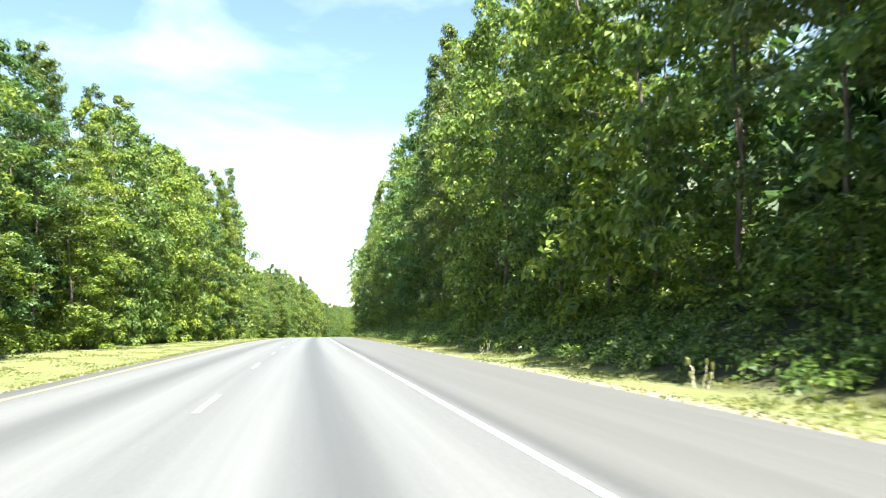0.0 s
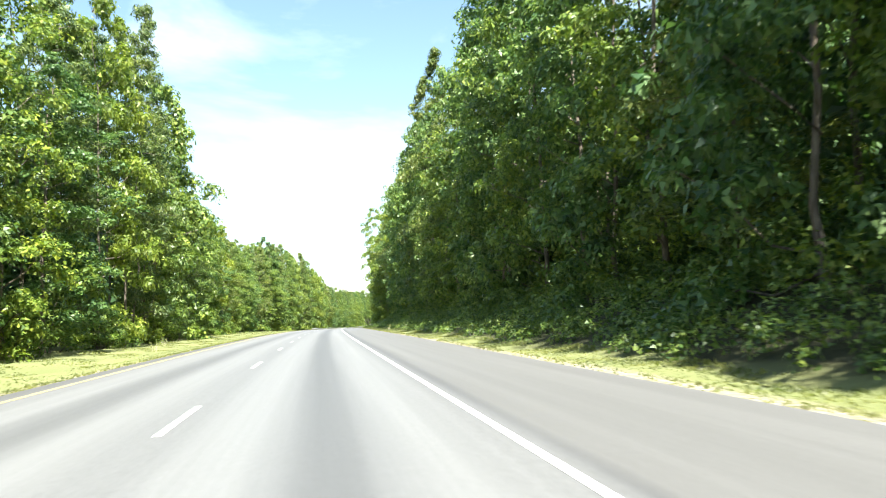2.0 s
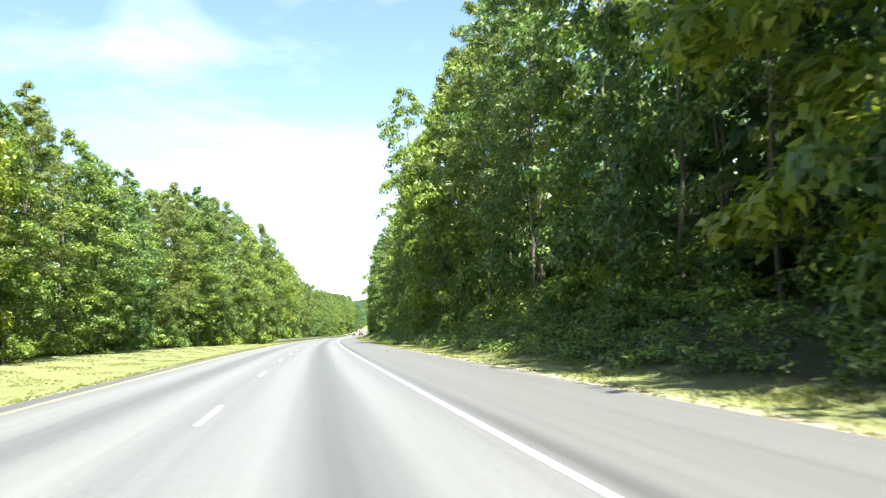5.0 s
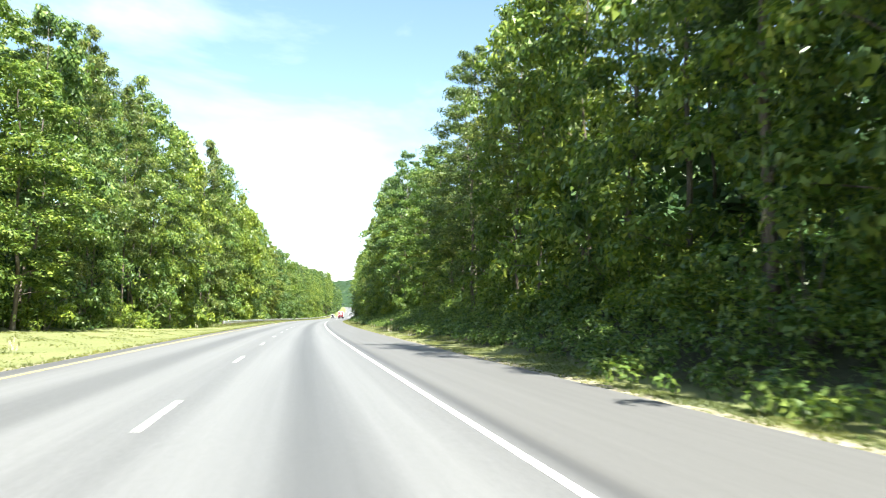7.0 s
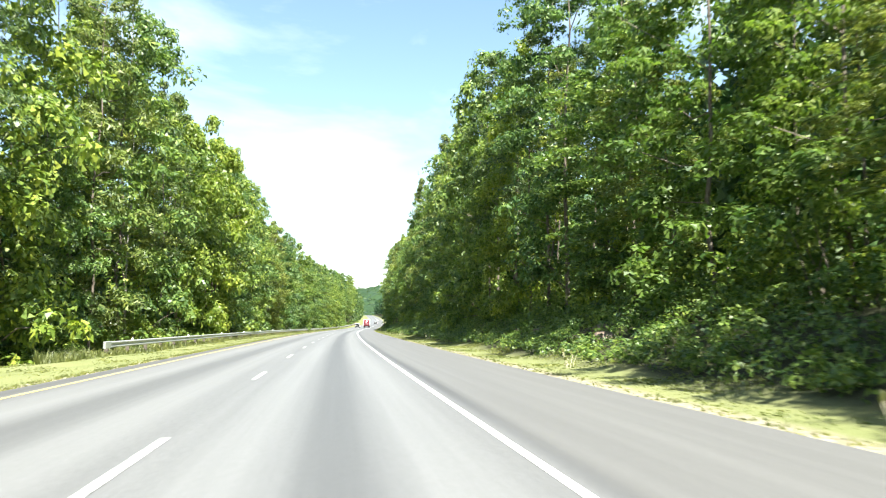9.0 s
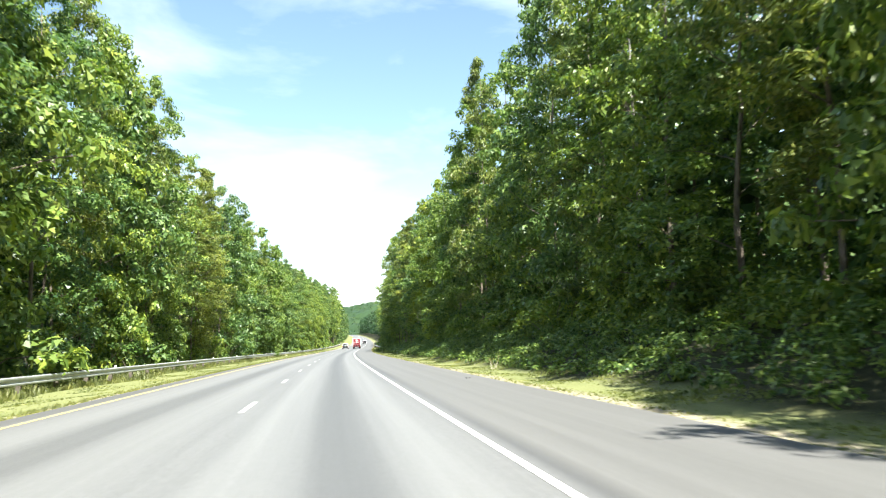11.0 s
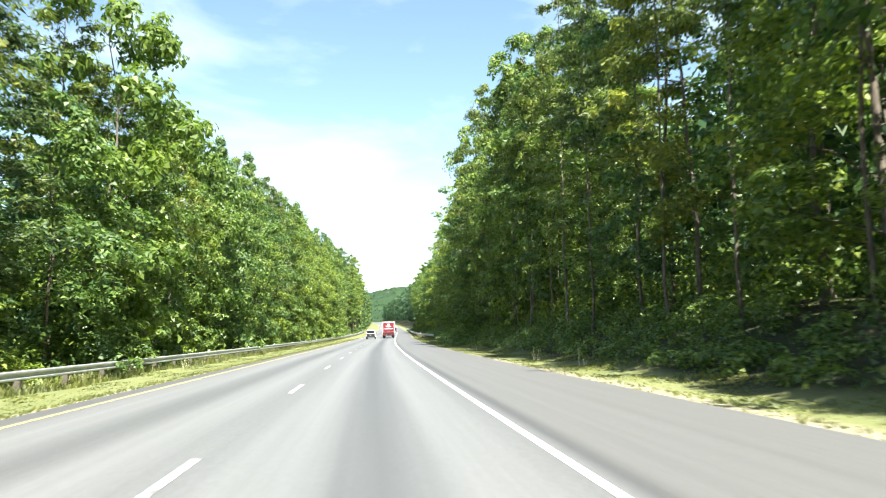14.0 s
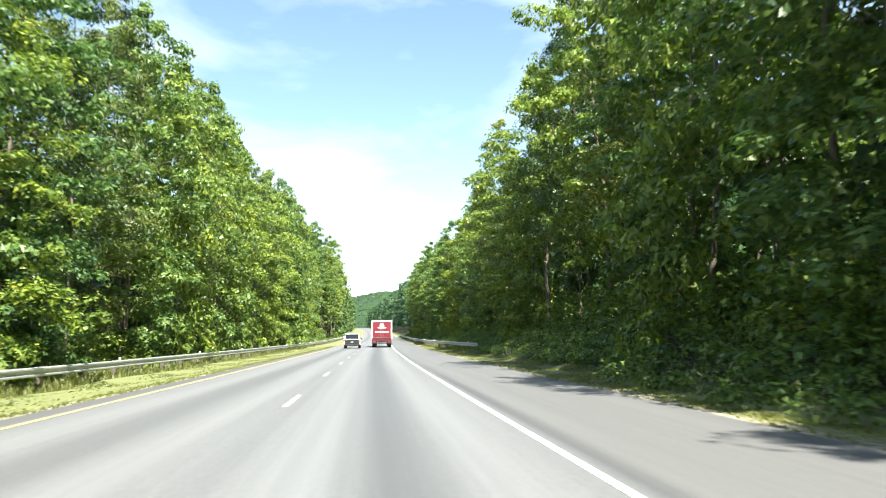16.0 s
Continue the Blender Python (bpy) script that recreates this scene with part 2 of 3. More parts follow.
def cyl(bm, place, axis, r, length, seg=20, r2=None):
    m = Matrix.Translation(place) @ Vector((0, 0, 1)).rotation_difference(Vector(axis)).to_matrix().to_4x4()
    bmesh.ops.create_cone(bm, cap_ends=True, segments=seg, radius1=r, radius2=r if r2 is None else r2, depth=length, matrix=m)
    return bm


def tube(points, radii, seg=7):
    """A tapered tube along points: vertices and faces."""
    verts, faces = [], []
    for i, (p, r) in enumerate(zip(points, radii)):
        d = (points[min(i + 1, len(points) - 1)] - points[max(i - 1, 0)]).normalized()
        a1 = d.orthogonal().normalized()
        b1 = d.cross(a1)
        for k in range(seg):
            an = 2 * math.pi * k / seg
            verts.append(p + (a1 * math.cos(an) + b1 * math.sin(an)) * r)
        if i:
            for k in range(seg):
                k2 = (k + 1) % seg
                faces.append(((i - 1) * seg + k, (i - 1) * seg + k2, i * seg + k2, i * seg + k))
    faces.append(tuple(range(len(verts) - seg, len(verts))))
    return verts, faces


# ---------- ground and road ----------
def left_edge(s):
    """Offset of the left wood's edge."""
    return np.interp(s, (-60, 40, 90, 125, 150, 185, 240, 300, 335, 380, 620, 700), (-16, -16, -15.2, -13.4, -14.5, -17.5, -19, -17, -15.5, -13.4, -13.0, -13.0))


def right_edge(s):
    return np.interp(s, (-60, 100, 200, 224, 231, 239, 246, 286, 296, 309, 317, 420, 512, 520, 530, 537, 600, 650, 720), (10.8, 10.6, 10.8, 10.6, 9.3, 9.3, 10.8, 11.0, 12.6, 12.4, 11.0, 11.2, 11.0, 9.4, 9.4, 11.0, 11.0, 9.6, 9.0))


def rise(s, off):
    """Height of the ground over the road's surface."""
    right = np.interp(off, (-30000, 5.3, 7.2, 9.0, 12, 24, 60, 400, 30000), (0, -0.03, 0.02, 0.45, 1.5, 2.8, 4, 9, 9))
    left_cut = np.interp(off, (-30000, -400, -60, -26, -17, -12, -8.2, -7.0, 30000), (5, 5, 1.2, 0.4, 0.0, -0.12, -0.12, -0.03, 0))
    left_fill = np.interp(off, (-30000, -400, -60, -26, -16, -12.5, -11, -8.5, -6.6, 30000), (5, 2, -3, -2.4, -1.4, -0.55, -0.35, -0.15, -0.02, 0))
    k = np.clip((s - 290) / 40, 0, 1)
    return right + left_cut * (1 - k) + left_fill * k


def swept(name, s_list, off_list, height, material):
    ss, oo = np.meshgrid(s_list, off_list, indexing="ij")
    x, y, z = along(ss, oo, 0.0)
    z = z + height(ss, oo)
    n1, n2 = ss.shape
    verts = np.stack([x, y, z], -1).reshape(-1, 3)
    idx = np.arange(n1 * n2).reshape(n1, n2)
    quads = np.stack([idx[:-1, :-1], idx[:-1, 1:], idx[1:, 1:], idx[1:, :-1]], -1).reshape(-1, 4)
    return mesh_ob(name, verts.tolist(), quads.tolist(), material, np.stack([oo, ss], -1).reshape(-1, 2), smooth=True)


S_ROAD = np.concatenate([np.arange(-380, -40, 20), np.arange(-40, 720, 4), np.arange(720, 1500, 20), np.arange(1500, 3600, 60)])


def ground_height(s, off):
    bumps = 0.05 * np.sin(s * 0.9 + off * 1.7) + 0.06 * np.sin(s * 0.31 - off * 0.8)
    rough = np.clip((np.abs(off + 0.85) - 6.6) / 2, 0, 1)
    under = np.where((off > -6.0) & (off < 5.2), -0.10, 0.0)
    return rise(s, off) + bumps * rough + under - 0.01


OFFS = np.concatenate([[-1500, -700, -300, -150, -90, -60, -45], np.arange(-34, -6.4, 1.0), [-6.35, -6.1, -5.95], [-3, 0, 3], [5.1, 5.25, 5.4], np.arange(6.2, 26, 1.0), [30, 45, 60, 90, 150, 300, 700, 1500]])
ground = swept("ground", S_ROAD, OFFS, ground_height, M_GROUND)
tagged(ground, "grassy verges and leaf-littered forest floor beside the highway", "ground", kind="structure")

road = swept("road", S_ROAD, np.array([-6.08, -5.0, -3.66, -1.83, 0, 1.83, 3.5, 5.3]), lambda s, o: o * 0.0, M_ROAD)
tagged(road, "sun-bleached grey two-lane asphalt carriageway with shoulders", "road", kind="structure")


def stripe(name, off, width, s0, s1, step, material, label):
    ob = swept(name, np.arange(s0, s1 + 0.01, step), np.array([off - width / 2, off + width / 2]), lambda s, o: o * 0.0 + 0.004, material)
    return tagged(ob, label, "road marking", kind="structure")


stripe("edge_line_right", 1.82, 0.115, -60, 1400, 5, M_WHITE, "solid white painted line along the shoulder")
stripe("edge_line_left", -5.48, 0.105, -60, 1400, 5, M_YELLOW, "solid yellow painted line along the median side")
DASH_START = -0.45
for n in range(-3, 55):
    s = DASH_START + 12.19 * n
    dash = stripe("lane_dash", -1.84, 0.115, s, s + 3.05, 1.525, M_DASH, "worn white dash of the lane line on asphalt")
    dash["group"] = "lane line dashes"


# ---------- trees ----------
def leaf_cloud(rng, centres, radii, per, size, flat=0.7, narrow=0.55):
    """Pointed leaves over the outer shells of many clumps, as two arrays."""
    idx = np.repeat(np.arange(len(centres)), per)
    d = rng.normal(size=(len(idx), 3))
    d[:, 2] += 0.55
    d /= np.linalg.norm(d, axis=1)[:, None]
    r = rng.uniform(0.70, 1.05, len(idx)) * np.asarray(radii)[idx]
    c = np.asarray(centres)[idx] + d * r[:, None] * np.array([1, 1, flat])
    return leaves_at(rng, c, d * 1.1 + rng.normal(size=d.shape) * 0.45 + np.array([0, 0, 0.35]), size, narrow)


def leaves_at(rng, c, nrm, size, narrow):
    """One pointed leaf at each place of c, square to nrm."""
    nrm = nrm / np.linalg.norm(nrm, axis=1)[:, None]
    t1 = np.cross(nrm, rng.normal(size=nrm.shape))
    t1 /= np.linalg.norm(t1, axis=1)[:, None]
    t2 = np.cross(nrm, t1)
    ln = size * rng.uniform(0.6, 1.35, len(c))[:, None]
    wd = ln * narrow
    verts = np.stack([c - t1 * ln / 2 - t2 * wd * 0.55, c - t1 * ln * 0.35 + t2 * wd * 0.6, c + t1 * ln * 0.55], 1).reshape(-1, 3)
    return verts, np.arange(len(verts)).reshape(-1, 3)


def fast_mesh(name, verts, tris, material):
    me = bpy.data.meshes.new(name)
    me.vertices.add(len(verts))
    me.vertices.foreach_set("co", np.asarray(verts, np.float32).ravel())
    me.loops.add(len(tris) * 3)
    me.loops.foreach_set("vertex_index", np.asarray(tris, np.int32).ravel())
    me.polygons.add(len(tris))
    me.polygons.foreach_set("loop_start", np.arange(len(tris), dtype=np.int32) * 3)
    me.update(calc_edges=True)
    me.materials.append(material)
    return me


def wood_mesh(name, tubes, material):
    verts, faces = [], []
    for v, f in tubes:
        o = len(verts)
        verts += v
        faces += [tuple(i + o for i in q) for q in f]
    me = bpy.data.meshes.new(name)
    me.from_pydata([tuple(v) for v in verts], [], faces)
    me.polygons.foreach_set("use_smooth", [True] * len(me.polygons))
    me.materials.append(material)
    return me


def limb_tube(rng, p0, p1, r0, r1, sag=0.4, steps=4, seg=5):
    pts = []
    for i in range(steps + 1):
        k = i / steps
        p = p0.lerp(p1, k)
        p.z += math.sin(k * math.pi) * sag
        if 0 < i < steps:
            p += Vector(rng.normal(size=3)) * 0.06 * (p1 - p0).length
        pts.append(p)
    return tube(pts, [r0 + (r1 - r0) * i / steps for i in range(steps + 1)], seg)


def leaf_tufts(rng, centres, radii, per, size, narrow, lift):
    """Pointed leaves spread through small tufts, most of them turned up and outward, as two arrays. lift: how much the tufts' upper sides are favoured."""
    idx = np.repeat(np.arange(len(centres)), per)
    d = rng.normal(size=(len(idx), 3))
    d[:, 2] += lift
    d /= np.linalg.norm(d, axis=1)[:, None]
    c = np.asarray(centres)[idx] + d * (rng.uniform(0.50, 1.05, len(idx)) * np.asarray(radii)[idx])[:, None] * np.array([1, 1, 0.62])
    return leaves_at(rng, c, d * 0.95 + rng.normal(size=d.shape) * 0.26 + np.array([0, 0, 0.35]), size, narrow)


def crown_reach(kind, k):
    """How far the crown stands out at k of its height, as a share of its spread."""
    if kind == "pine_tree":
        return min(1.0, 0.45 + 1.7 * k) * max(0.04, 1 - k ** 2.2) ** 0.6
    return min(1.0, 0.66 + 0.8 * k) * max(0.03, 1 - k ** 4) ** 0.55


def make_tree(kind, seed, height, spread, boughs, tufts_each, per, size, low=0.12, front=0.0, leafage=None, stout=1.0):
    """A prototype tree: an Empty with a trunk, limbs and a crown of layered boughs, each a row of leaf tufts.
    front: how much fuller the crown is towards its own +x, the open side."""
    rng = np.random.default_rng(seed)
    leafage = leafage or M_LEAF
    thing = new(kind)
    thing["height"] = height
    pine = kind == "pine_tree"
    lean = Vector((rng.normal() * 0.03, rng.normal() * 0.03, 0)) * height
    steps = 8
    r0 = (0.0064 if pine else 0.0072) * height * stout
    spine = [Vector((0, 0, -0.6)) + lean * (i / steps) ** 2 + Vector((0, 0, (height * 0.95 + 0.6) * i / steps)) + Vector((*(rng.normal(size=2) * 0.12), 0)) * (i > 0) for i in range(steps + 1)]
    radii = [r0 * (1.35 if i == 0 else 1 - 0.9 * i / steps) for i in range(steps + 1)]
    wood_parts = [tube(spine, radii, 7)]
    centres, sizes = [], []
    for i in range(boughs):
        k = (i + rng.uniform(0, 1)) / boughs
        z = height * (low + (0.985 - low) * k)
        reach = spread * crown_reach(kind, k) * rng.uniform(0.50, 1.08)
        an = i * 2.399 + rng.normal() * 0.35
        if front and math.cos(an) < -0.25 and rng.random() < front:
            an = math.pi - an
        j = min(steps - 1, int(max(0, z) / (height * 0.95) * steps))
        core = spine[j]
        out = Vector((math.cos(an), math.sin(an), 0))
        side = Vector((-out.y, out.x, 0))
        droop = rng.uniform(0.05, 0.30) if pine else rng.uniform(0.12, 0.45)
        rise_up = rng.uniform(-0.05, 0.22)
        fan = rng.uniform(0.26, 0.42)
        for n in range(tufts_each):
            f = 0.30 + 0.72 * math.sqrt((n + rng.uniform(0, 1)) / tufts_each)
            w = rng.normal() * fan * reach * f * 0.72
            dz = reach * (rise_up * f - droop * f * f) - abs(w) * 0.18 + rng.normal() * 0.16
            p = Vector((core.x, core.y, z)) + out * (reach * f) + side * w
            centres.append((p.x, p.y, p.z + dz))
            sizes.append(rng.uniform(0.42, 0.80) * (0.45 + 0.11 * spread) * (1.0 if k < 0.9 else 0.85))
        if i % (2 if pine else 4) == 0:
            tip = Vector((core.x, core.y, z)) + out * reach * 0.9 + Vector((0, 0, reach * (rise_up - droop) * 0.8))
            start = Vector((core.x, core.y, max(0.3, z - reach * (0.15 if pine else 0.5))))
            wood_parts.append(limb_tube(rng, start, tip, max(0.03, r0 * 0.34 * (1 - 0.7 * k)), 0.012, 0.12, 3, 4))
    verts, tris = leaf_tufts(rng, centres, sizes, per, size, 0.30 if pine else 0.56, 0.55)
    bark, leaf = (M_PINE_BARK, M_NEEDLE) if pine else (M_BARK, leafage)
    for nm, me in (("trunk", wood_mesh("trunk", wood_parts, bark)), ("crown", fast_mesh("crown", verts, tris, leaf))):
        ob = new(nm, me)
        ob.parent = thing
    return thing


def make_shrub(seed, height, spread, leaves, size):
    rng = np.random.default_rng(seed)
    thing = new("shrub")
    twigs, centres, sizes = [], [], []
    for i in range(20):
        an, k = i * 2.399, rng.uniform(0.0, 1)
        out = spread * rng.uniform(0.2, 1) * (1.1 - 0.5 * k)
        tip = Vector((math.cos(an) * out, math.sin(an) * out, height * (0.08 + 0.86 * k)))
        if i % 3 == 0:
            twigs.append(limb_tube(rng, Vector((math.cos(an) * 0.12, math.sin(an) * 0.12, -0.3)), tip, 0.03, 0.008, 0.1, 3, 4))
        centres.append(tuple(tip))
        sizes.append(rng.uniform(0.55, 1.15) * spread * 0.34)
    verts, tris = leaf_tufts(rng, centres, sizes, leaves // 20, size, 0.55, 0.5)
    for nm, me in (("stem", wood_mesh("stem", twigs, M_BARK)), ("foliage", fast_mesh("foliage", verts, tris, M_SHRUB))):
        ob = new(nm, me)
        ob.parent = thing
    return thing


EDGE_BROAD = [make_tree("broadleaf_tree", 10 + i, h, w, n, 9, 40, 0.225, lo, 0.7) for i, (h, w, lo, n) in enumerate(((18.5, 4.6, 0.05, 40), (20, 4.4, 0.10, 42), (16, 4.7, 0.03, 37), (21, 4.5, 0.16, 40), (13, 4.2, 0.02, 34)))]
BRIGHT_BROAD = [make_tree("broadleaf_tree", 60 + i, h, w, n, 9, 40, 0.22, 0.04, 0.7, M_LEAF_BRIGHT) for i, (h, w, n) in enumerate(((16, 4.2, 38), (11, 3.7, 32)))]
EDGE_PINE = [make_tree("pine_tree", 30 + i, h, w, n, 8, 40, 0.27, lo, 0.5, stout=0.75) for i, (h, w, lo, n) in enumerate(((21, 3.9, 0.16, 44), (23, 3.7, 0.30, 40), (19, 4.0, 0.08, 46)))]
BACK_BROAD = [make_tree("broadleaf_tree", 20 + i, h, w, 40, 8, 26, 0.30, 0.3, stout=0.8) for i, (h, w) in enumerate(((21, 4.3), (23, 4.0)))]
BACK_PINE = [make_tree("pine_tree", 40 + i, h, w, 40, 7, 28, 0.34, 0.42, stout=0.75) for i, (h, w) in enumerate(((24, 3.2), (26, 3.1)))]
SLIM_PINE = [make_tree("pine_tree", 47 + i, h, w, 30, 8, 30, 0.25, 0.52, stout=0.58) for i, (h, w) in enumerate(((21, 2.7), (23, 2.5)))]
SHRUBS = [make_shrub(50 + i, h, w, n, 0.17) for i, (h, w, n) in enumerate(((2.6, 1.9, 2000), (3.8, 2.3, 2600), (1.6, 1.7, 1600)))]
LABELS = {
    "broadleaf_tree": "tall leafy green hardwood at the highway wood's edge",
    "pine_tree": "tall pine with bare lower trunk and tufted green crown",
    "shrub": "bright green leafy undergrowth bush at the foot of the wood",
}
for kinds, words in (
    (EDGE_BROAD[:2], "leafy green hardwood with branches low to the grass verge"),
    (EDGE_BROAD[2:4], "broad green hardwood at the sunny wood's edge"),
    (EDGE_BROAD[4:], "low round green hardwood at the wood's edge"),
    (BRIGHT_BROAD, "yellow-green leafy hardwood standing out in the wood's edge"),
    (BACK_BROAD, "tall green hardwood rising behind the wood's edge"),
    (BACK_PINE, "tall slim pine rising behind the leafy wood's edge"),
    (SLIM_PINE, "slim pine with a long bare trunk in front of dark woods"),
    (SHRUBS[2:], "low bright green bush beside the highway grass"),
):
    for proto in kinds:
        proto["label"] = words
FIRST = set()


def plant(proto, s, off, turn, scale, wide=1.0):
    x, y, z = along(s, off, 0.0)
    z = float(z + rise(s, off))
    kind = proto.name.split(".")[0]
    place = pose(float(x), float(y), z, 0, 0, turn)
    if proto in FIRST:
        tree = copy_thing(proto, place)
    else:
        FIRST.add(proto)
        tree = proto
        tree.matrix_world = place
    tree.scale = (scale * wide, scale * wide, scale)
    return tagged(tree, proto.get("label", LABELS[kind]), "bush" if kind == "shrub" else "tree", "woods along the highway")


def top_left(s):
    """Height of the left wood's canopy over the road."""
    return np.interp(s, (-20, 60, 95, 140, 152, 160, 212, 222, 231, 240, 246, 275, 300, 350, 385, 450, 485, 503, 515, 540, 560, 590, 630, 720), (18.0, 19.4, 22.6, 26, 25.5, 16, 17, 19.6, 19.2, 17.6, 17.8, 20.8, 24.5, 24.6, 22.6, 20.2, 19.8, 19.0, 18.0, 19.8, 20.6, 23, 22.5, 25))


def top_right(s):
    return np.interp(s, (-20, 90, 123, 150, 179, 244, 284, 294, 310, 316, 350, 380, 400, 430, 457, 490, 521, 545, 561, 572, 600, 644, 760), (22.5, 24.8, 27.6, 27.4, 25.5, 24.5, 22, 17, 17, 21, 22.5, 24.2, 24, 22, 20.5, 20, 24, 23.5, 22, 20.5, 18.5, 18.5, 18))


wood = random.Random(7)
for side in (-1, 1):
    edge, top = (left_edge, top_left) if side < 0 else (right_edge, top_right)
    s = -12.0 if side < 0 else -6.0
    while s < 760:
        canopy = float(top(s))
        face = turn_at(s) + (0 if side < 0 else 180)  # the crown's fuller side looks to the road
        # the wood's leafy edge
        off = float(edge(s)) + side * (wood.uniform(0.6, 3.2) if side < 0 else wood.uniform(0.8, 3.4))
        pine = wood.random() < (0.36 if side < 0 else 0.24)
        proto = wood.choice(EDGE_PINE if pine else EDGE_BROAD)
        if not pine and wood.random() < (0.75 if side > 0 and 308 < s < 352 else 0.17):
            proto = wood.choice(BRIGHT_BROAD)
        if s > 665:
            proto = wood.choice(BACK_BROAD + BACK_PINE[:1])
        grow = (canopy * (wood.uniform(0.92, 1.13) if wood.random() < 0.84 else wood.uniform(0.60, 0.85)) - float(rise(s, off))) / proto["height"]
        plant(proto, s, off, face + wood.uniform(-45, 45), grow, min(1.35, max(0.75, 1 / grow)) * wood.uniform(0.9, 1.1))
        # taller trees right behind it
        if wood.random() < 0.92:
            proto = wood.choice(BACK_PINE * 2 + BACK_BROAD)
            back = off + side * wood.uniform(3.5, 7)
            plant(proto, s + wood.uniform(-2, 2), back, wood.uniform(0, 360), (canopy * wood.uniform(1.04, 1.2) - float(rise(s, back))) / proto["height"])
        if wood.random() < (0.9 if side < 0 else 0.55):
            lean_in = wood.uniform(0.4, 2.4) if side > 0 else wood.uniform(-0.6, 1.6) if s < 312 else wood.uniform(1.2, 2.8)
            plant(wood.choice(SHRUBS), s + wood.uniform(-3, 3), float(edge(s)) + side * lean_in, wood.uniform(0, 360), wood.uniform(0.7, 1.25))
        s += wood.uniform(4.0, 5.8)
# slim bare-trunked pines along the open stretch of the right wood
s = 462.0
while s < 512:
    plant(wood.choice(SLIM_PINE), s, float(right_edge(s)) + wood.uniform(-0.8, 0.5), wood.uniform(0, 360), wood.uniform(0.86, 1.0))
    s += wood.uniform(4.0, 8.0)
# low growth close behind the median's rail
s = 345.0
while s < 760:
    plant(wood.choice(SHRUBS), s, wood.uniform(-15.6, -13.6), wood.uniform(0, 360), wood.uniform(0.7, 1.2))
    s += wood.uniform(4.2, 6.6)


def far_wood(name, seed, s_range, off_range, count, height, size, leaves, label, edge=None):
    """Massed crowns where no tree can be told from the next."""
    rng = np.random.default_rng(seed)
    s = rng.uniform(*s_range, count)
    off = rng.uniform(0, 1, count) ** 1.6 * (off_range[1] - off_range[0]) + off_range[0]
    if edge:
        off = off + edge(s)
    x, y, z = along(s, off, 0.0)
    z = z + rise(s, off)
    hgt = rng.uniform(0.75, 1.15, count) * height
    centres, radii = [], []
    for i in range(count):
        for k in range(9):
            an = k * 2.399 + i
            f = (k + 0.5) / 9
            wdt = 3.2 * math.sin(math.pi * (0.12 + 0.8 * f)) * rng.uniform(0.3, 0.8)
            centres.append((x[i] + math.cos(an) * wdt, y[i] + math.sin(an) * wdt, z[i] + hgt[i] * (0.08 + 0.88 * f)))
            radii.append(1.9 * rng.uniform(0.7, 1.2))
    verts, tris = leaf_cloud(rng, centres, radii, leaves, size, 0.75, 0.85)
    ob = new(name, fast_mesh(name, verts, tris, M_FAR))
    return tagged(ob, label, "forest", kind="stuff")


for side, nm in ((-1, "left"), (1, "right")):
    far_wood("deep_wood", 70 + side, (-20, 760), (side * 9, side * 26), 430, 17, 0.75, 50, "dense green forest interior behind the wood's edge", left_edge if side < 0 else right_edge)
    far_wood("outer_wood", 75 + side, (-120, 800), (side * 34, side * 230), 2000, 19, 2.8, 6, "unbroken green forest reaching away from the highway")
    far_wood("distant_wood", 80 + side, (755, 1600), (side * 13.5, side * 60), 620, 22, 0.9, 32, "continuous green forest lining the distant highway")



def undergrowth(side, edge, seed, n, start, deep, radius, size, leaves, top=(1.2, 3.2)):
    """Tangled low growth under the trees, too dense to tell plant from plant."""
    rng = np.random.default_rng(seed)
    s = rng.uniform(-15, 760, n)
    k = rng.uniform(0, 1, n)
    off = edge(s) + side * (start + deep * k)
    x, y, z = along(s, off, 0.0)
    z = z + rise(s, off) + rng.uniform(0.1, 1.0, n) * (top[0] + top[1] * k)
    verts, tris = leaf_cloud(rng, np.stack([x, y, z], -1), rng.uniform(*radius, n), leaves, size, 0.75, 0.6)
    ob = new("undergrowth", fast_mesh("undergrowth", verts, tris, M_LEAF))
    tagged(ob, "tangled green undergrowth beneath the roadside trees", "undergrowth", kind="stuff")


undergrowth(-1, left_edge, 91, 1700, 0.2, 9.0, (0.5, 1.3), 0.22, 80)
undergrowth(1, right_edge, 92, 2600, 0.3, 8.0, (0.5, 1.3), 0.22, 80)
undergrowth(1, lambda q: np.minimum(right_edge(q), 10.9), 95, 10500, -3.1, 4.9, (0.22, 0.55), 0.13, 48, (0.10, 1.1))
undergrowth(-1, left_edge, 93, 900, 7.5, 20.0, (1.4, 2.4), 0.5, 170)
undergrowth(1, right_edge, 94, 1300, 7.5, 20.0, (1.4, 2.4), 0.5, 170)


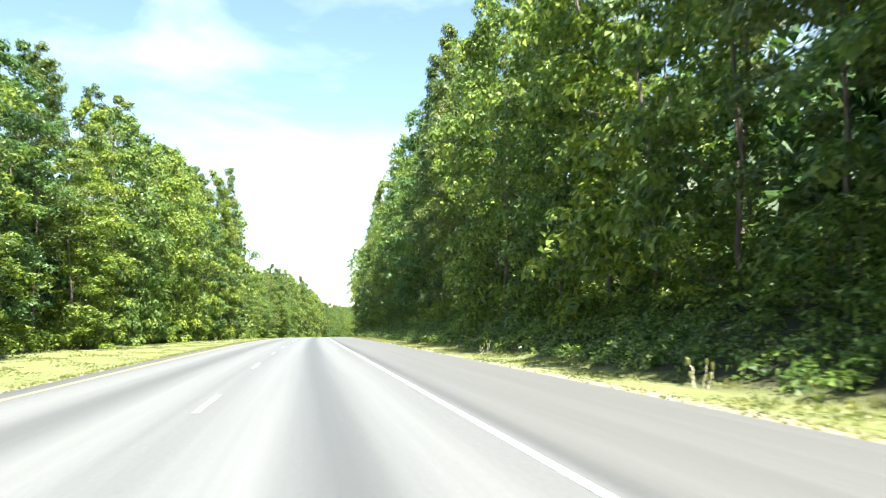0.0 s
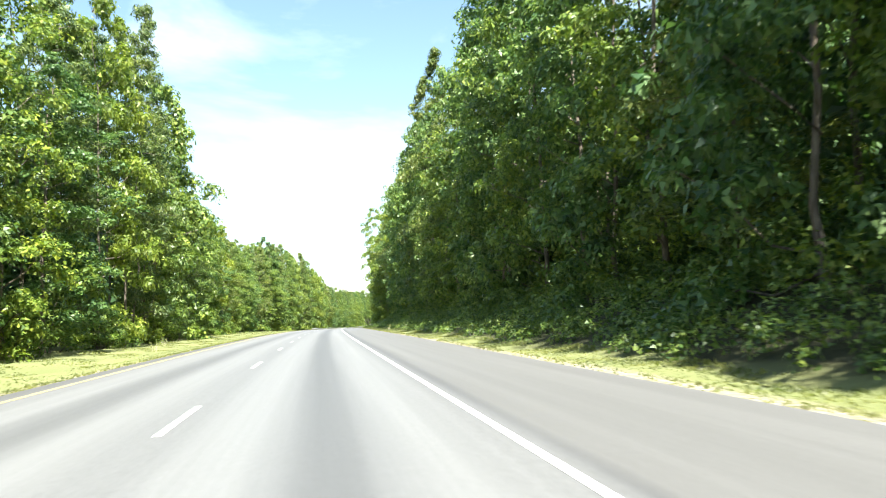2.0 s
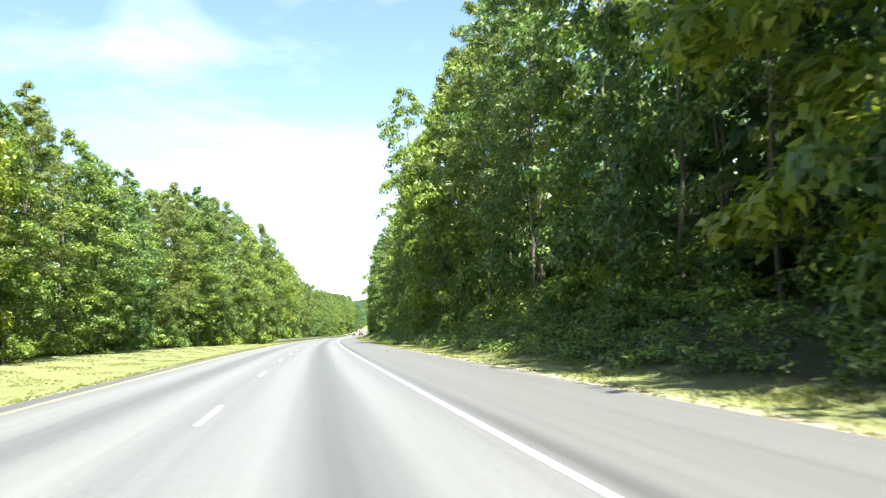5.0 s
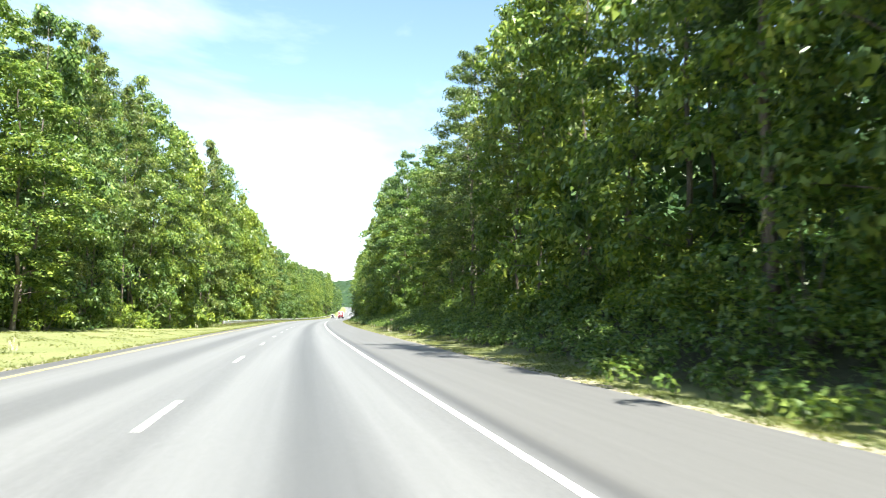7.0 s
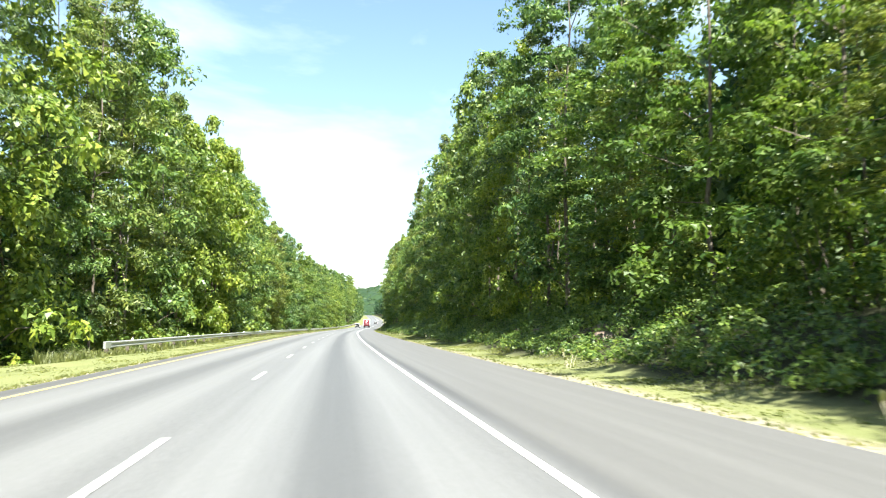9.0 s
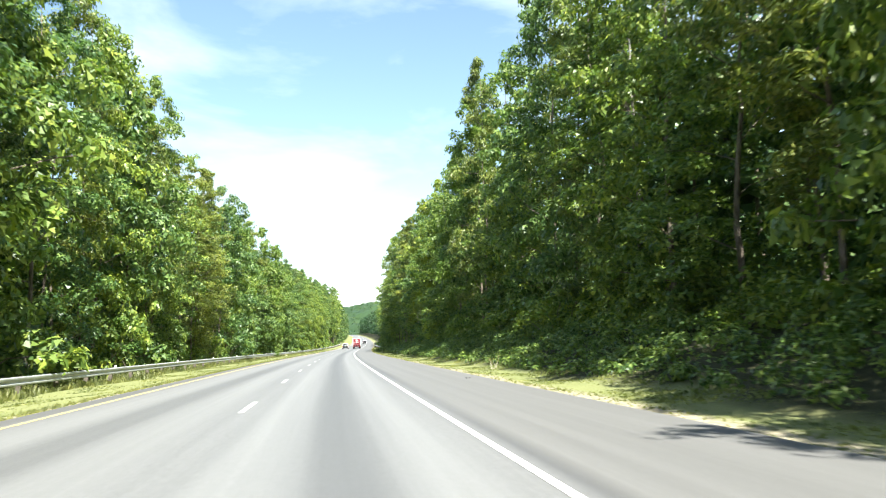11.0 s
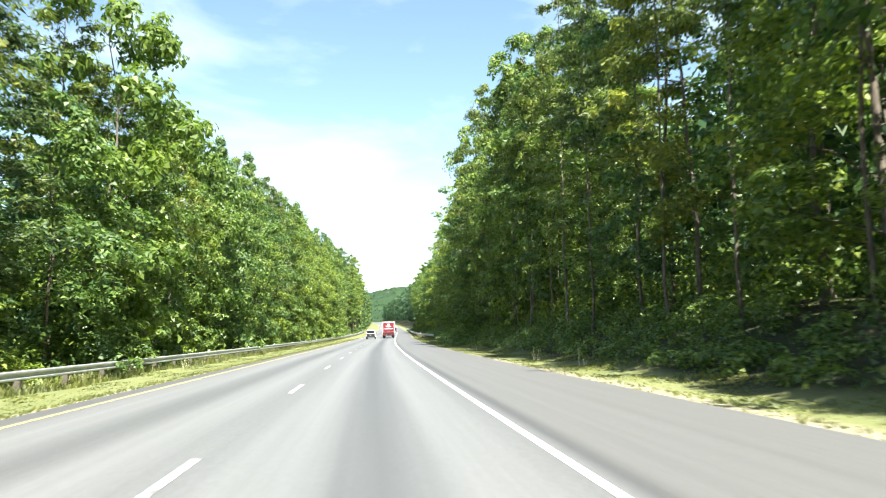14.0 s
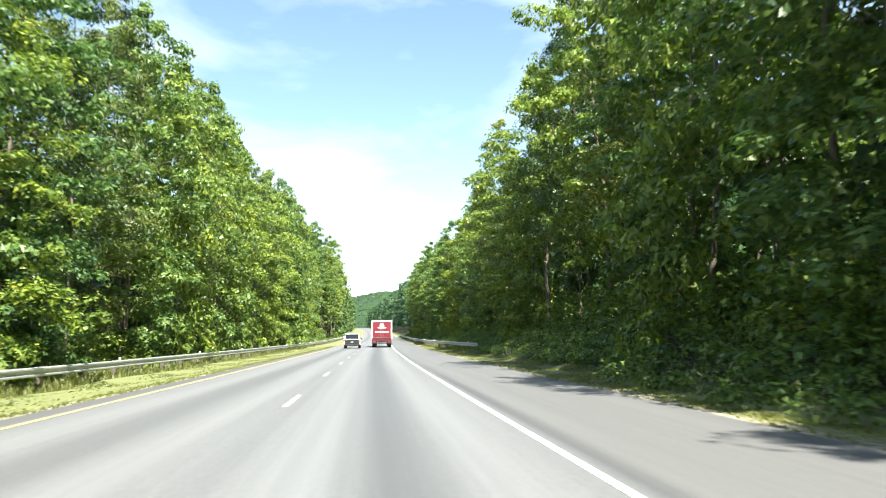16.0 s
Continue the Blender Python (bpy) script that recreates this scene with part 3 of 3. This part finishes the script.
def far_hill():
    """The wooded ridge that closes the road's far end: a lumpy canopy with loose crowns on it."""
    rng = np.random.default_rng(5)
    xs, ys = np.meshgrid(np.arange(-900, 901, 9.0), np.arange(-260, 261, 9.0), indexing="ij")
    hgt = (53 + xs * 0.03) * np.exp(-(ys / 150) ** 2) * (0.75 + 0.35 * np.sin(xs / 210 + 1.2) + 0.12 * np.sin(xs / 70)) - 4
    hgt += rng.uniform(-4.5, 4.5, hgt.shape)
    xs, ys = xs + rng.uniform(-3, 3, xs.shape), ys + rng.uniform(-3, 3, ys.shape)
    x0, y0, z0 = along(1750.0, 40.0)
    h = radians(-turn_at(1750.0))
    c, sn = math.cos(h), math.sin(h)
    spots = np.stack([x0 + xs * c + ys * sn, y0 - xs * sn + ys * c, z0 + hgt], -1)
    n1, n2 = xs.shape
    idx = np.arange(n1 * n2).reshape(n1, n2)
    base = np.concatenate([np.stack([idx[:-1, :-1], idx[1:, :-1], idx[1:, 1:]], -1).reshape(-1, 3), np.stack([idx[:-1, :-1], idx[1:, 1:], idx[:-1, 1:]], -1).reshape(-1, 3)])
    flat = spots.reshape(-1, 3)
    lv, lt = leaf_cloud(rng, flat[::3], np.full(len(flat[::3]), 4.2), 14, 2.0, 0.8, 0.8)
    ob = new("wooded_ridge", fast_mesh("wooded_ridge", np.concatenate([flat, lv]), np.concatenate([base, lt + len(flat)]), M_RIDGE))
    tagged(ob, "distant ridge covered in green forest", "hill", kind="stuff")


far_hill()


# ---------- verge grass ----------
def tufts(name, seed, count, s_range, near, far, label, tall=(0.12, 0.42)):
    """Clumps of three bent blades scattered between two lines beside the road."""
    rng = np.random.default_rng(seed)
    s = rng.uniform(*s_range, count)
    k = rng.uniform(0, 1, count) ** 1.2
    off = near(s) + (far(s) - near(s)) * k
    keep = rng.uniform(0, 1, count) < np.clip(0.7 + 0.3 * np.sin(s * 0.21 + off) ** 2, 0, 1)
    s, off, k = s[keep], off[keep], k[keep]
    x, y, z = along(s, off, 0.0)
    z = z + ground_height(s, off) - 0.02
    h = rng.uniform(tall[0], tall[1], len(s)) * (0.55 + 0.6 * k)
    base = np.stack([x, y, z], -1)
    vs = []
    for b in range(3):
        an = rng.uniform(0, 2 * np.pi, len(s))
        out = np.stack([np.cos(an), np.sin(an), np.zeros_like(an)], -1)
        side = np.stack([-np.sin(an), np.cos(an), np.zeros_like(an)], -1)
        up = np.array([0, 0, 1.0])
        w = 0.022 + 0.03 * rng.uniform(0, 1, len(s))[:, None]
        hh = h[:, None] * rng.uniform(0.6, 1.1, len(s))[:, None]
        vs.append(np.stack([base + out * 0.05 - side * w, base + out * 0.05 + side * w, base + out * hh * 0.55 + up * hh], 1))
    verts = np.concatenate(vs, 0).reshape(-1, 3)
    tris = np.arange(len(verts)).reshape(-1, 3)
    ob = new(name, fast_mesh(name, verts, tris, M_GRASS))
    return tagged(ob, label, "grass", kind="stuff")


tufts("median_grass", 1, 110000, (4, 620), lambda q: q * 0 - 6.6, lambda q: left_edge(q) + 0.5, "sunlit yellow-green uncut grass on the median verge", (0.03, 0.085))
tufts("shoulder_grass", 2, 110000, (4, 620), lambda q: q * 0 + 5.85, lambda q: right_edge(q) - 3.0, "short yellow-green grass beside the paved shoulder", (0.03, 0.085))
tufts("median_edge_grass", 5, 26000, (4, 620), lambda q: -5.98 - 0.22 * np.sin(q * 0.7) ** 2 * np.sin(q * 0.13 + 1) ** 2, lambda q: q * 0 - 6.75, "ragged grass growing over the edge of the median shoulder", (0.04, 0.11))
tufts("shoulder_edge_grass", 6, 15000, (4, 620), lambda q: 5.22 + 0.25 * np.sin(q * 0.6) ** 2, lambda q: q * 0 + 5.95, "ragged grass growing over the edge of the paved shoulder", (0.03, 0.09))
tufts("rail_grass", 3, 22000, (319, 640), lambda q: q * 0 - 10.75, lambda q: q * 0 - 12.0, "taller unmown grass growing under the median guardrail", (0.36, 0.66))
tufts("far_rail_grass", 4, 3000, (572, 640), lambda q: np.interp(q, (572, 640), (7.6, 5.8)), lambda q: np.interp(q, (572, 640), (9.0, 7.0)), "taller unmown grass growing under the shoulder guardrail", (0.14, 0.4))


# ---------- guardrails ----------
def guardrail(label, off, s0, s1, facing, base, far_off):
    """W-beam rail on timber posts. facing: -1 when the road lies to its right. base: height of its foot over the road.
    far_off: its offset from 68 m on."""
    thing = new("guardrail")
    x, y, z = along(s0, off, 0.0)
    thing.location = (float(x), float(y), float(z))
    prof = ((0.0, 0.44), (0.03, 0.45), (0.095, 0.475), (0.095, 0.515), (0.01, 0.565), (0.01, 0.625), (0.095, 0.675), (0.095, 0.715), (0.03, 0.74), (0.0, 0.75))
    st = np.arange(s0, s1 + 0.01, 3.81)
    verts, faces = [], []
    n = len(prof)
    for i, q in enumerate(st):
        for back in (0, 1):
            for d, h in prof:
                px, py, pz = along(q, np.interp(q, (s0, s0 + 68), (off, far_off)) - facing * (d - 0.012 * back), h + base)
                verts.append((px - x, py - y, pz - z))
        if i:
            a0, b0 = (i - 1) * 2 * n, i * 2 * n
            for k in range(n - 1):
                faces.append((a0 + k, a0 + k + 1, b0 + k + 1, b0 + k))
                faces.append((a0 + n + k, b0 + n + k, b0 + n + k + 1, a0 + n + k + 1))
            for k in (0, n - 1):
                faces.append((a0 + k, b0 + k, b0 + n + k, a0 + n + k))
    rail = mesh_ob("rail", verts, faces, M_STEEL)
    rail.parent = thing
    rail["label"] = "corrugated galvanised steel beam"
    bm = box(bmesh.new(), -0.09, 0.09, -0.08, 0.08, -0.9, 0.74, 0.012)
    post_mesh = bpy.data.meshes.new("post")
    bm.to_mesh(post_mesh)
    bm.free()
    post_mesh.materials.append(M_POST)
    bm = box(bmesh.new(), -0.06, 0.06, -0.07, 0.07, 0.43, 0.76, 0.01)
    block_mesh = bpy.data.meshes.new("spacer_block")
    bm.to_mesh(block_mesh)
    bm.free()
    block_mesh.materials.append(M_POST)
    for q in np.arange(s0 + 0.3, s1, 3.81):
        for nm, me, d in (("post", post_mesh, 0.21), ("spacer_block", block_mesh, 0.06)):
            px, py, pz = along(q, np.interp(q, (s0, s0 + 68), (off, far_off)) + facing * d, base)
            ob = new(nm, me)
            ob.parent = thing
            ob.location = (px - x, py - y, pz - z)
            ob.rotation_euler = (0, 0, radians(turn_at(q)))
    tab = bpy.data.meshes.new("reflector")
    bm = box(bmesh.new(), -0.045, 0.045, -0.01, 0.01, 0.0, 0.12, 0.006)
    bm.to_mesh(tab)
    bm.free()
    tab.materials.append(M_TAB)
    for q in np.arange(s0 + 4.1, s1, 15.24):
        px, py, pz = along(q, np.interp(q, (s0, s0 + 68), (off, far_off)) - facing * 0.02, base + 0.745)
        ob = new("reflector", tab)
        ob.parent = thing
        ob.location = (px - x, py - y, pz - z)
        ob.rotation_euler = (0, 0, radians(turn_at(q)))
    # flared end piece
    bm = bmesh.new()
    box(bm, -0.03, 0.09, -0.9, 0.05, 0.42, 0.77, 0.03)
    end = part("end_terminal", bm, M_STEEL, thing, "squared steel end piece of the rail")
    end.location = (0, 0, base)
    end.rotation_euler = (0, 0, radians(turn_at(s0)))
    return tagged(thing, label, "guardrail")


guardrail("galvanised steel guardrail on timber posts along the grassy median", -11.0, 326, 760, -1, -0.35, -11.0)
guardrail("galvanised steel guardrail on timber posts beside the paved shoulder", 8.0, 572, 760, 1, 0.08, 6.1)

# ---------- vehicles ----------
M_WHITE_PAINT = plain("white_vehicle_paint", (0.80, 0.81, 0.82), 0.3, 0, 0.05)
M_RED = plain("red_vehicle_paint", (0.155, 0.012, 0.02), 0.5, 0, 0.12)
M_RED_DARK = plain("dark_red_vehicle_paint", (0.075, 0.008, 0.012), 0.55, 0, 0.15)
M_BLACK = plain("black_rubber", (0.02, 0.02, 0.022), 0.8, 0, 0.3)
M_DARK = plain("dark_plastic", (0.012, 0.0125, 0.014), 0.7, 0, 0.2)
M_RIM = plain("dull_alloy", (0.45, 0.45, 0.46), 0.4, 0.8, 0.1)
M_LAMP = plain("red_lamp_lens", (0.45, 0.02, 0.02), 0.25, 0, 0.1)
M_GLASS = plain("dark_tinted_glass", (0.010, 0.012, 0.013), 0.10, 0, 0.1)


def wheel(parent, x, y, r, w):
    tyre = part("wheel", cyl(bmesh.new(), (0, 0, 0), (1, 0, 0), r, w, 28), M_BLACK, parent, "black rubber tyre")
    bmesh_edges = tyre.modifiers.new("round", "BEVEL")
    bmesh_edges.width, bmesh_edges.segments = 0.03, 2
    tyre.location = (x, y, r)
    part("rim", cyl(bmesh.new(), (math.copysign(w * 0.36, x), 0, 0), (1, 0, 0), r * 0.6, w * 0.32, 24), M_RIM, tyre, "alloy rim")
    return tyre


def shell(profile, half, pinch, bevel=0.05):
    """A body from a side outline of (y, z), half its width, drawn in towards the top by pinch(z)."""
    bm = bmesh.new()
    rows = [[bm.verts.new((sx * (half - pinch(z)), y, z)) for y, z in profile] for sx in (-1, 1)]
    n = len(profile)
    bm.faces.new(rows[0])
    bm.faces.new(rows[1][::-1])
    for i in range(n):
        k = (i + 1) % n
        bm.faces.new((rows[0][k], rows[0][i], rows[1][i], rows[1][k]))
    bmesh.ops.recalc_face_normals(bm, faces=bm.faces)
    bmesh.ops.bevel(bm, geom=bm.edges[:], offset=bevel, segments=2, affect="EDGES", profile=0.6)
    return bm


def minivan(s, off):
    thing = new("minivan")
    x, y, z = along(s, off, 0.0)
    thing.matrix_world = pose(float(x), float(y), float(z) + 0.006, math.degrees(np.interp(s, STATION, SLOPE)), 0, turn_at(s))
    pinch = lambda h: 0.0 if h < 0.95 else (h - 0.95) * 0.24
    part("body", shell([(0.0, 0.35), (0.0, 0.98), (0.12, 1.05), (0.38, 1.72), (1.0, 1.78), (2.6, 1.74), (3.45, 1.12), (4.55, 0.95), (4.7, 0.6), (4.65, 0.3)], 0.95, pinch), M_WHITE_PAINT, thing, "white painted body")
    bm = box(bmesh.new(), -0.78, 0.78, -0.012, 0.012, 0.0, 0.62, 0.01)
    win = part("rear_window", bm, M_GLASS, thing, "dark tinted rear window")
    win.location, win.rotation_euler = (0, 0.125, 1.08), (radians(-21), 0, 0)
    part("tailgate", box(bmesh.new(), -0.82, 0.82, -0.03, 0.03, 0.50, 1.04, 0.02), M_DARK, thing, "dark tailgate panel")
    part("rear_bumper", box(bmesh.new(), -0.93, 0.93, -0.10, 0.2, 0.30, 0.50, 0.05), M_DARK, thing)
    part("plate", box(bmesh.new(), -0.16, 0.16, -0.045, -0.03, 0.66, 0.80, 0.004), M_RIM, thing, "small pale number plate")
    for sx in (-1, 1):
        part("tail_light", box(bmesh.new(), min(sx * 0.84, sx * 0.935), max(sx * 0.84, sx * 0.935), -0.03, 0.12, 0.76, 1.02, 0.02), M_LAMP, thing, "red lamp")
        side = part("side_window", box(bmesh.new(), -0.012, 0.012, 0.55, 2.75, 1.08, 1.58, 0.01), M_GLASS, thing, "dark side glass")
        side.location, side.rotation_euler = (sx * 0.905, 0, 0), (0, radians(-13 * sx), 0)
        side.location.x = sx * (0.93 + 0.235)
        side.location.z = 0.04
        mirror = part("wing_mirror", box(bmesh.new(), -0.1, 0.1, -0.06, 0.06, -0.07, 0.07, 0.03), M_DARK, thing)
        mirror.location = (sx * 1.02, 3.0, 1.12)
        rack = part("roof_rail", box(bmesh.new(), -0.02, 0.02, 0.7, 2.4, 1.79, 1.83, 0.01), M_DARK, thing)
        rack.location = (sx * 0.62, 0, 0)
        for wy in (0.85, 3.75):
            wheel(thing, sx * 0.83, wy, 0.33, 0.22)
    return tagged(thing, "white minivan with dark rear window on the highway lane", "car")


def box_truck(s, off):
    thing = new("box_truck")
    x, y, z = along(s, off, 0.0)
    thing.matrix_world = pose(float(x), float(y), float(z) + 0.006, math.degrees(np.interp(s, STATION, SLOPE)), 0, turn_at(s))
    part("cargo_box", box(bmesh.new(), -1.27, 1.27, 0.05, 9.0, 1.02, 3.34, 0.03), M_WHITE_PAINT, thing, "white cargo box")
    for x0, x1 in ((-1.12, -0.006), (0.006, 1.12)):
        door = part("rear_door", box(bmesh.new(), x0, x1, 0.0, 0.05, 1.30, 3.16, 0.012), M_RED, thing, "red rear door")
        part("hinge_bar", cyl(bmesh.new(), ((x0 + x1) / 2 + (0.4 if x0 < 0 else -0.4), -0.02, 2.2), (0, 0, 1), 0.02, 1.8, 10), M_RIM, door)
    for nm, dims in (("side_frame", (-1.27, -1.13)), ("side_frame", (1.13, 1.27))):
        part(nm, box(bmesh.new(), *dims, -0.01, 0.05, 1.05, 3.34, 0.012), M_WHITE_PAINT, thing)
    part("top_frame", box(bmesh.new(), -1.12, 1.12, -0.01, 0.05, 3.17, 3.34, 0.012), M_WHITE_PAINT, thing)
    part("emblem", cyl(bmesh.new(), (0, -0.035, 2.68), (0, 1, 0), 0.27, 0.012, 32), M_WHITE_PAINT, thing, "white round emblem")
    part("emblem_base", box(bmesh.new(), -0.5, 0.5, -0.04, -0.028, 2.36, 2.48, 0.004), M_WHITE_PAINT, thing, "white bar below the emblem")
    part("text_bar", box(bmesh.new(), -0.85, 0.85, -0.04, -0.028, 1.86, 1.96, 0.004), M_WHITE_PAINT, thing, "thin white bar")
    part("lift_gate", box(bmesh.new(), -1.2, 1.2, -0.12, 0.04, 0.72, 1.24, 0.02), M_RED_DARK, thing, "folded red lift gate")
    part("bumper", box(bmesh.new(), -1.15, 1.15, -0.16, 0.0, 0.48, 0.62, 0.02), M_DARK, thing, "dark steel bumper")
    part("chassis", box(bmesh.new(), -0.45, 0.45, 0.1, 11.0, 0.65, 1.08, 0.02), M_DARK, thing)
    part("cab", shell([(9.1, 0.6), (9.1, 2.6), (10.6, 2.6), (11.1, 1.9), (11.25, 1.5), (11.3, 0.55)], 1.12, lambda h: 0.0 if h < 1.6 else (h - 1.6) * 0.08, 0.06), M_WHITE_PAINT, thing, "white cab")
    for sx in (-1, 1):
        part("tail_light", box(bmesh.new(), min(sx * 0.8, sx * 1.1), max(sx * 0.8, sx * 1.1), -0.14, -0.1, 0.66, 0.76, 0.006), M_LAMP, thing, "red lamp")
        part("mudflap", box(bmesh.new(), min(sx * 0.6, sx * 1.2), max(sx * 0.6, sx * 1.2), 0.7, 0.72, 0.2, 0.95, 0.004), M_BLACK, thing, "black rubber flap")
        for wy in (1.35, 10.2):
            wheel(thing, sx * 0.98, wy, 0.48, 0.42 if wy < 5 else 0.26)
    return tagged(thing, "red and white box truck with a white rear emblem", "truck")


van = minivan(600.0, -3.0)
box_truck(606.0, 0.45)


# ---------- small things beside the road ----------
M_STALK = plain("dry_pale_stalk", (0.62, 0.57, 0.42), 0.9, 0, 0.25, 9)
M_SNAG = bark_material("bleached_dead_wood", (0.18, 0.16, 0.14), (0.38, 0.35, 0.31))
M_ROCK = plain("red_brown_cut_rock", (0.19, 0.14, 0.105), 0.9, 0, 0.4, 2.2)


def ground_at(s, off):
    x, y, z = along(s, off, 0.0)
    return Vector((float(x), float(y), float(z + ground_height(np.array(s), np.array(off)))))


def weed(s, off, seed):
    """A clump of dry flowering stalks standing over the grass."""
    rng = np.random.default_rng(seed)
    thing = new("dry_weed")
    thing.location = ground_at(s, off)
    blades = []
    for i in range(7):
        an = rng.uniform(0, 6.28)
        h = rng.uniform(0.25, 0.6)
        foot = Vector((math.cos(an) * 0.1, math.sin(an) * 0.1, -0.05))
        blades.append(limb_tube(rng, foot, foot + Vector((math.cos(an) * h * 0.25, math.sin(an) * h * 0.25, h)), 0.008, 0.004, 0.02, 3, 4))
    ob = new("stalk", wood_mesh("stalk", blades, M_STALK))
    ob.parent = thing
    tips = [tuple(v[-1]) for v, f in blades]
    for tip in tips:
        bm = bmesh.new()
        bmesh.ops.create_icosphere(bm, subdivisions=1, radius=1.0)
        for v in bm.verts:
            v.co = Vector((v.co.x * 0.03, v.co.y * 0.03, v.co.z * 0.085)) * rng.uniform(0.7, 1.3)
        part("seed_head", bm, M_GRASS, thing).location = tip
    return tagged(thing, "clump of dry pale weeds in the verge grass", "weed", "roadside weeds")


spots = random.Random(21)
for n in range(30):
    s = spots.uniform(12, 600)
    weed(s, spots.uniform(6.7, 7.8) if n % 3 else spots.uniform(-11.5, -8.3), 200 + n)
for n in range(9):
    weed(288 + n * 0.9, spots.uniform(6.8, 7.8), 300 + n)


def snag(s, off, height, seed):
    """A bare dead tree."""
    rng = np.random.default_rng(seed)
    thing = new("dead_tree")
    thing.location = ground_at(s, off)
    spine = [Vector((rng.normal() * 0.1 * i / 6, rng.normal() * 0.1 * i / 6, -0.5 + (height + 0.5) * i / 6)) for i in range(7)]
    ob = new("trunk", wood_mesh("trunk", [tube(spine, [0.12 * (1 - 0.8 * i / 6) for i in range(7)], 8)], M_SNAG))
    ob.parent = thing
    for i in range(9):
        k = 0.45 + 0.055 * i
        p0 = spine[min(5, int(k * 6))].lerp(spine[min(6, int(k * 6) + 1)], (k * 6) % 1)
        an, ln = rng.uniform(0, 6.28), rng.uniform(1.0, 2.4) * (1.25 - k)
        ob = new("branch", wood_mesh("branch", [limb_tube(rng, p0, p0 + Vector((math.cos(an) * ln, math.sin(an) * ln, ln * 0.7)), 0.045, 0.01, 0.1, 4, 5)], M_SNAG))
        ob.parent = thing
    return tagged(thing, "bare bleached dead tree among the green woods", "tree", "dead trees")


for n, (s, off, h) in enumerate(((383.0, 13.6, 16.0), (511.0, 12.2, 14.0), (517.5, 12.8, 16.0), (523.0, 11.9, 13.0), (158.0, 12.4, 18.0), (348.0, -16.2, 17.0))):
    snag(s, off, h, 400 + n)


def rock(s, off, size, seed):
    """A rough block in the cut bank."""
    rng = np.random.default_rng(seed)
    bm = bmesh.new()
    bmesh.ops.create_icosphere(bm, subdivisions=2, radius=size)
    for v in bm.verts:
        v.co *= 1 + 0.28 * noise.noise(v.co * (1.6 / size) + Vector((seed, 0, 0)))
        v.co.z *= 0.65
    me = bpy.data.meshes.new("rock")
    bm.to_mesh(me)
    bm.free()
    me.materials.append(M_ROCK)
    ob = new("rock", me)
    ob.location = ground_at(s, off) + Vector((0, 0, size * 0.12))
    ob.rotation_euler = (0, 0, rng.uniform(0, 6.28))
    return tagged(ob, "red-brown rock in the cut bank below the trees", "rock", "bank rocks")


for n in range(16):
    rock(spots.uniform(312, 330), spots.uniform(9.0, 10.6), spots.uniform(0.2, 0.55), n)


def tyre_scrap(s, off, turn, length):
    """A curled strip of shredded tyre lying on the shoulder."""
    bm = bmesh.new()
    rows = []
    for i in range(9):
        k = i / 8
        rows.append([bm.verts.new(((k - 0.5) * length, w + 0.05 * math.sin(k * 5), 0.012 + 0.03 * abs(math.sin(k * 3.0)))) for w in (-0.04, -0.01, 0.02, 0.05)])
    for r0, r1 in zip(rows, rows[1:]):
        for k in range(3):
            bm.faces.new((r0[k], r1[k], r1[k + 1], r0[k + 1]))
    bmesh.ops.solidify(bm, geom=bm.faces[:], thickness=0.02)
    me = bpy.data.meshes.new("tyre_scrap")
    bm.to_mesh(me)
    bm.free()
    me.materials.append(M_BLACK)
    ob = new("tyre_scrap", me)
    x, y, z = along(s, off, 0.014)
    ob.matrix_world = pose(float(x), float(y), float(z), 0, 0, turn)
    return tagged(ob, "curled black strip of shredded tyre on the shoulder", "tyre scrap", "road debris")


for s, off, turn, length in ((376.5, 4.5, 30, 0.12), (205.0, 3.9, 70, 0.12)):
    tyre_scrap(s, off, turn, length)

# a far car of the same make, beyond the truck
x, y, z = along(742.0, 0.9, 0.006)
copy_thing(van, pose(float(x), float(y), float(z), math.degrees(np.interp(742.0, STATION, SLOPE)), 0, turn_at(742.0)))
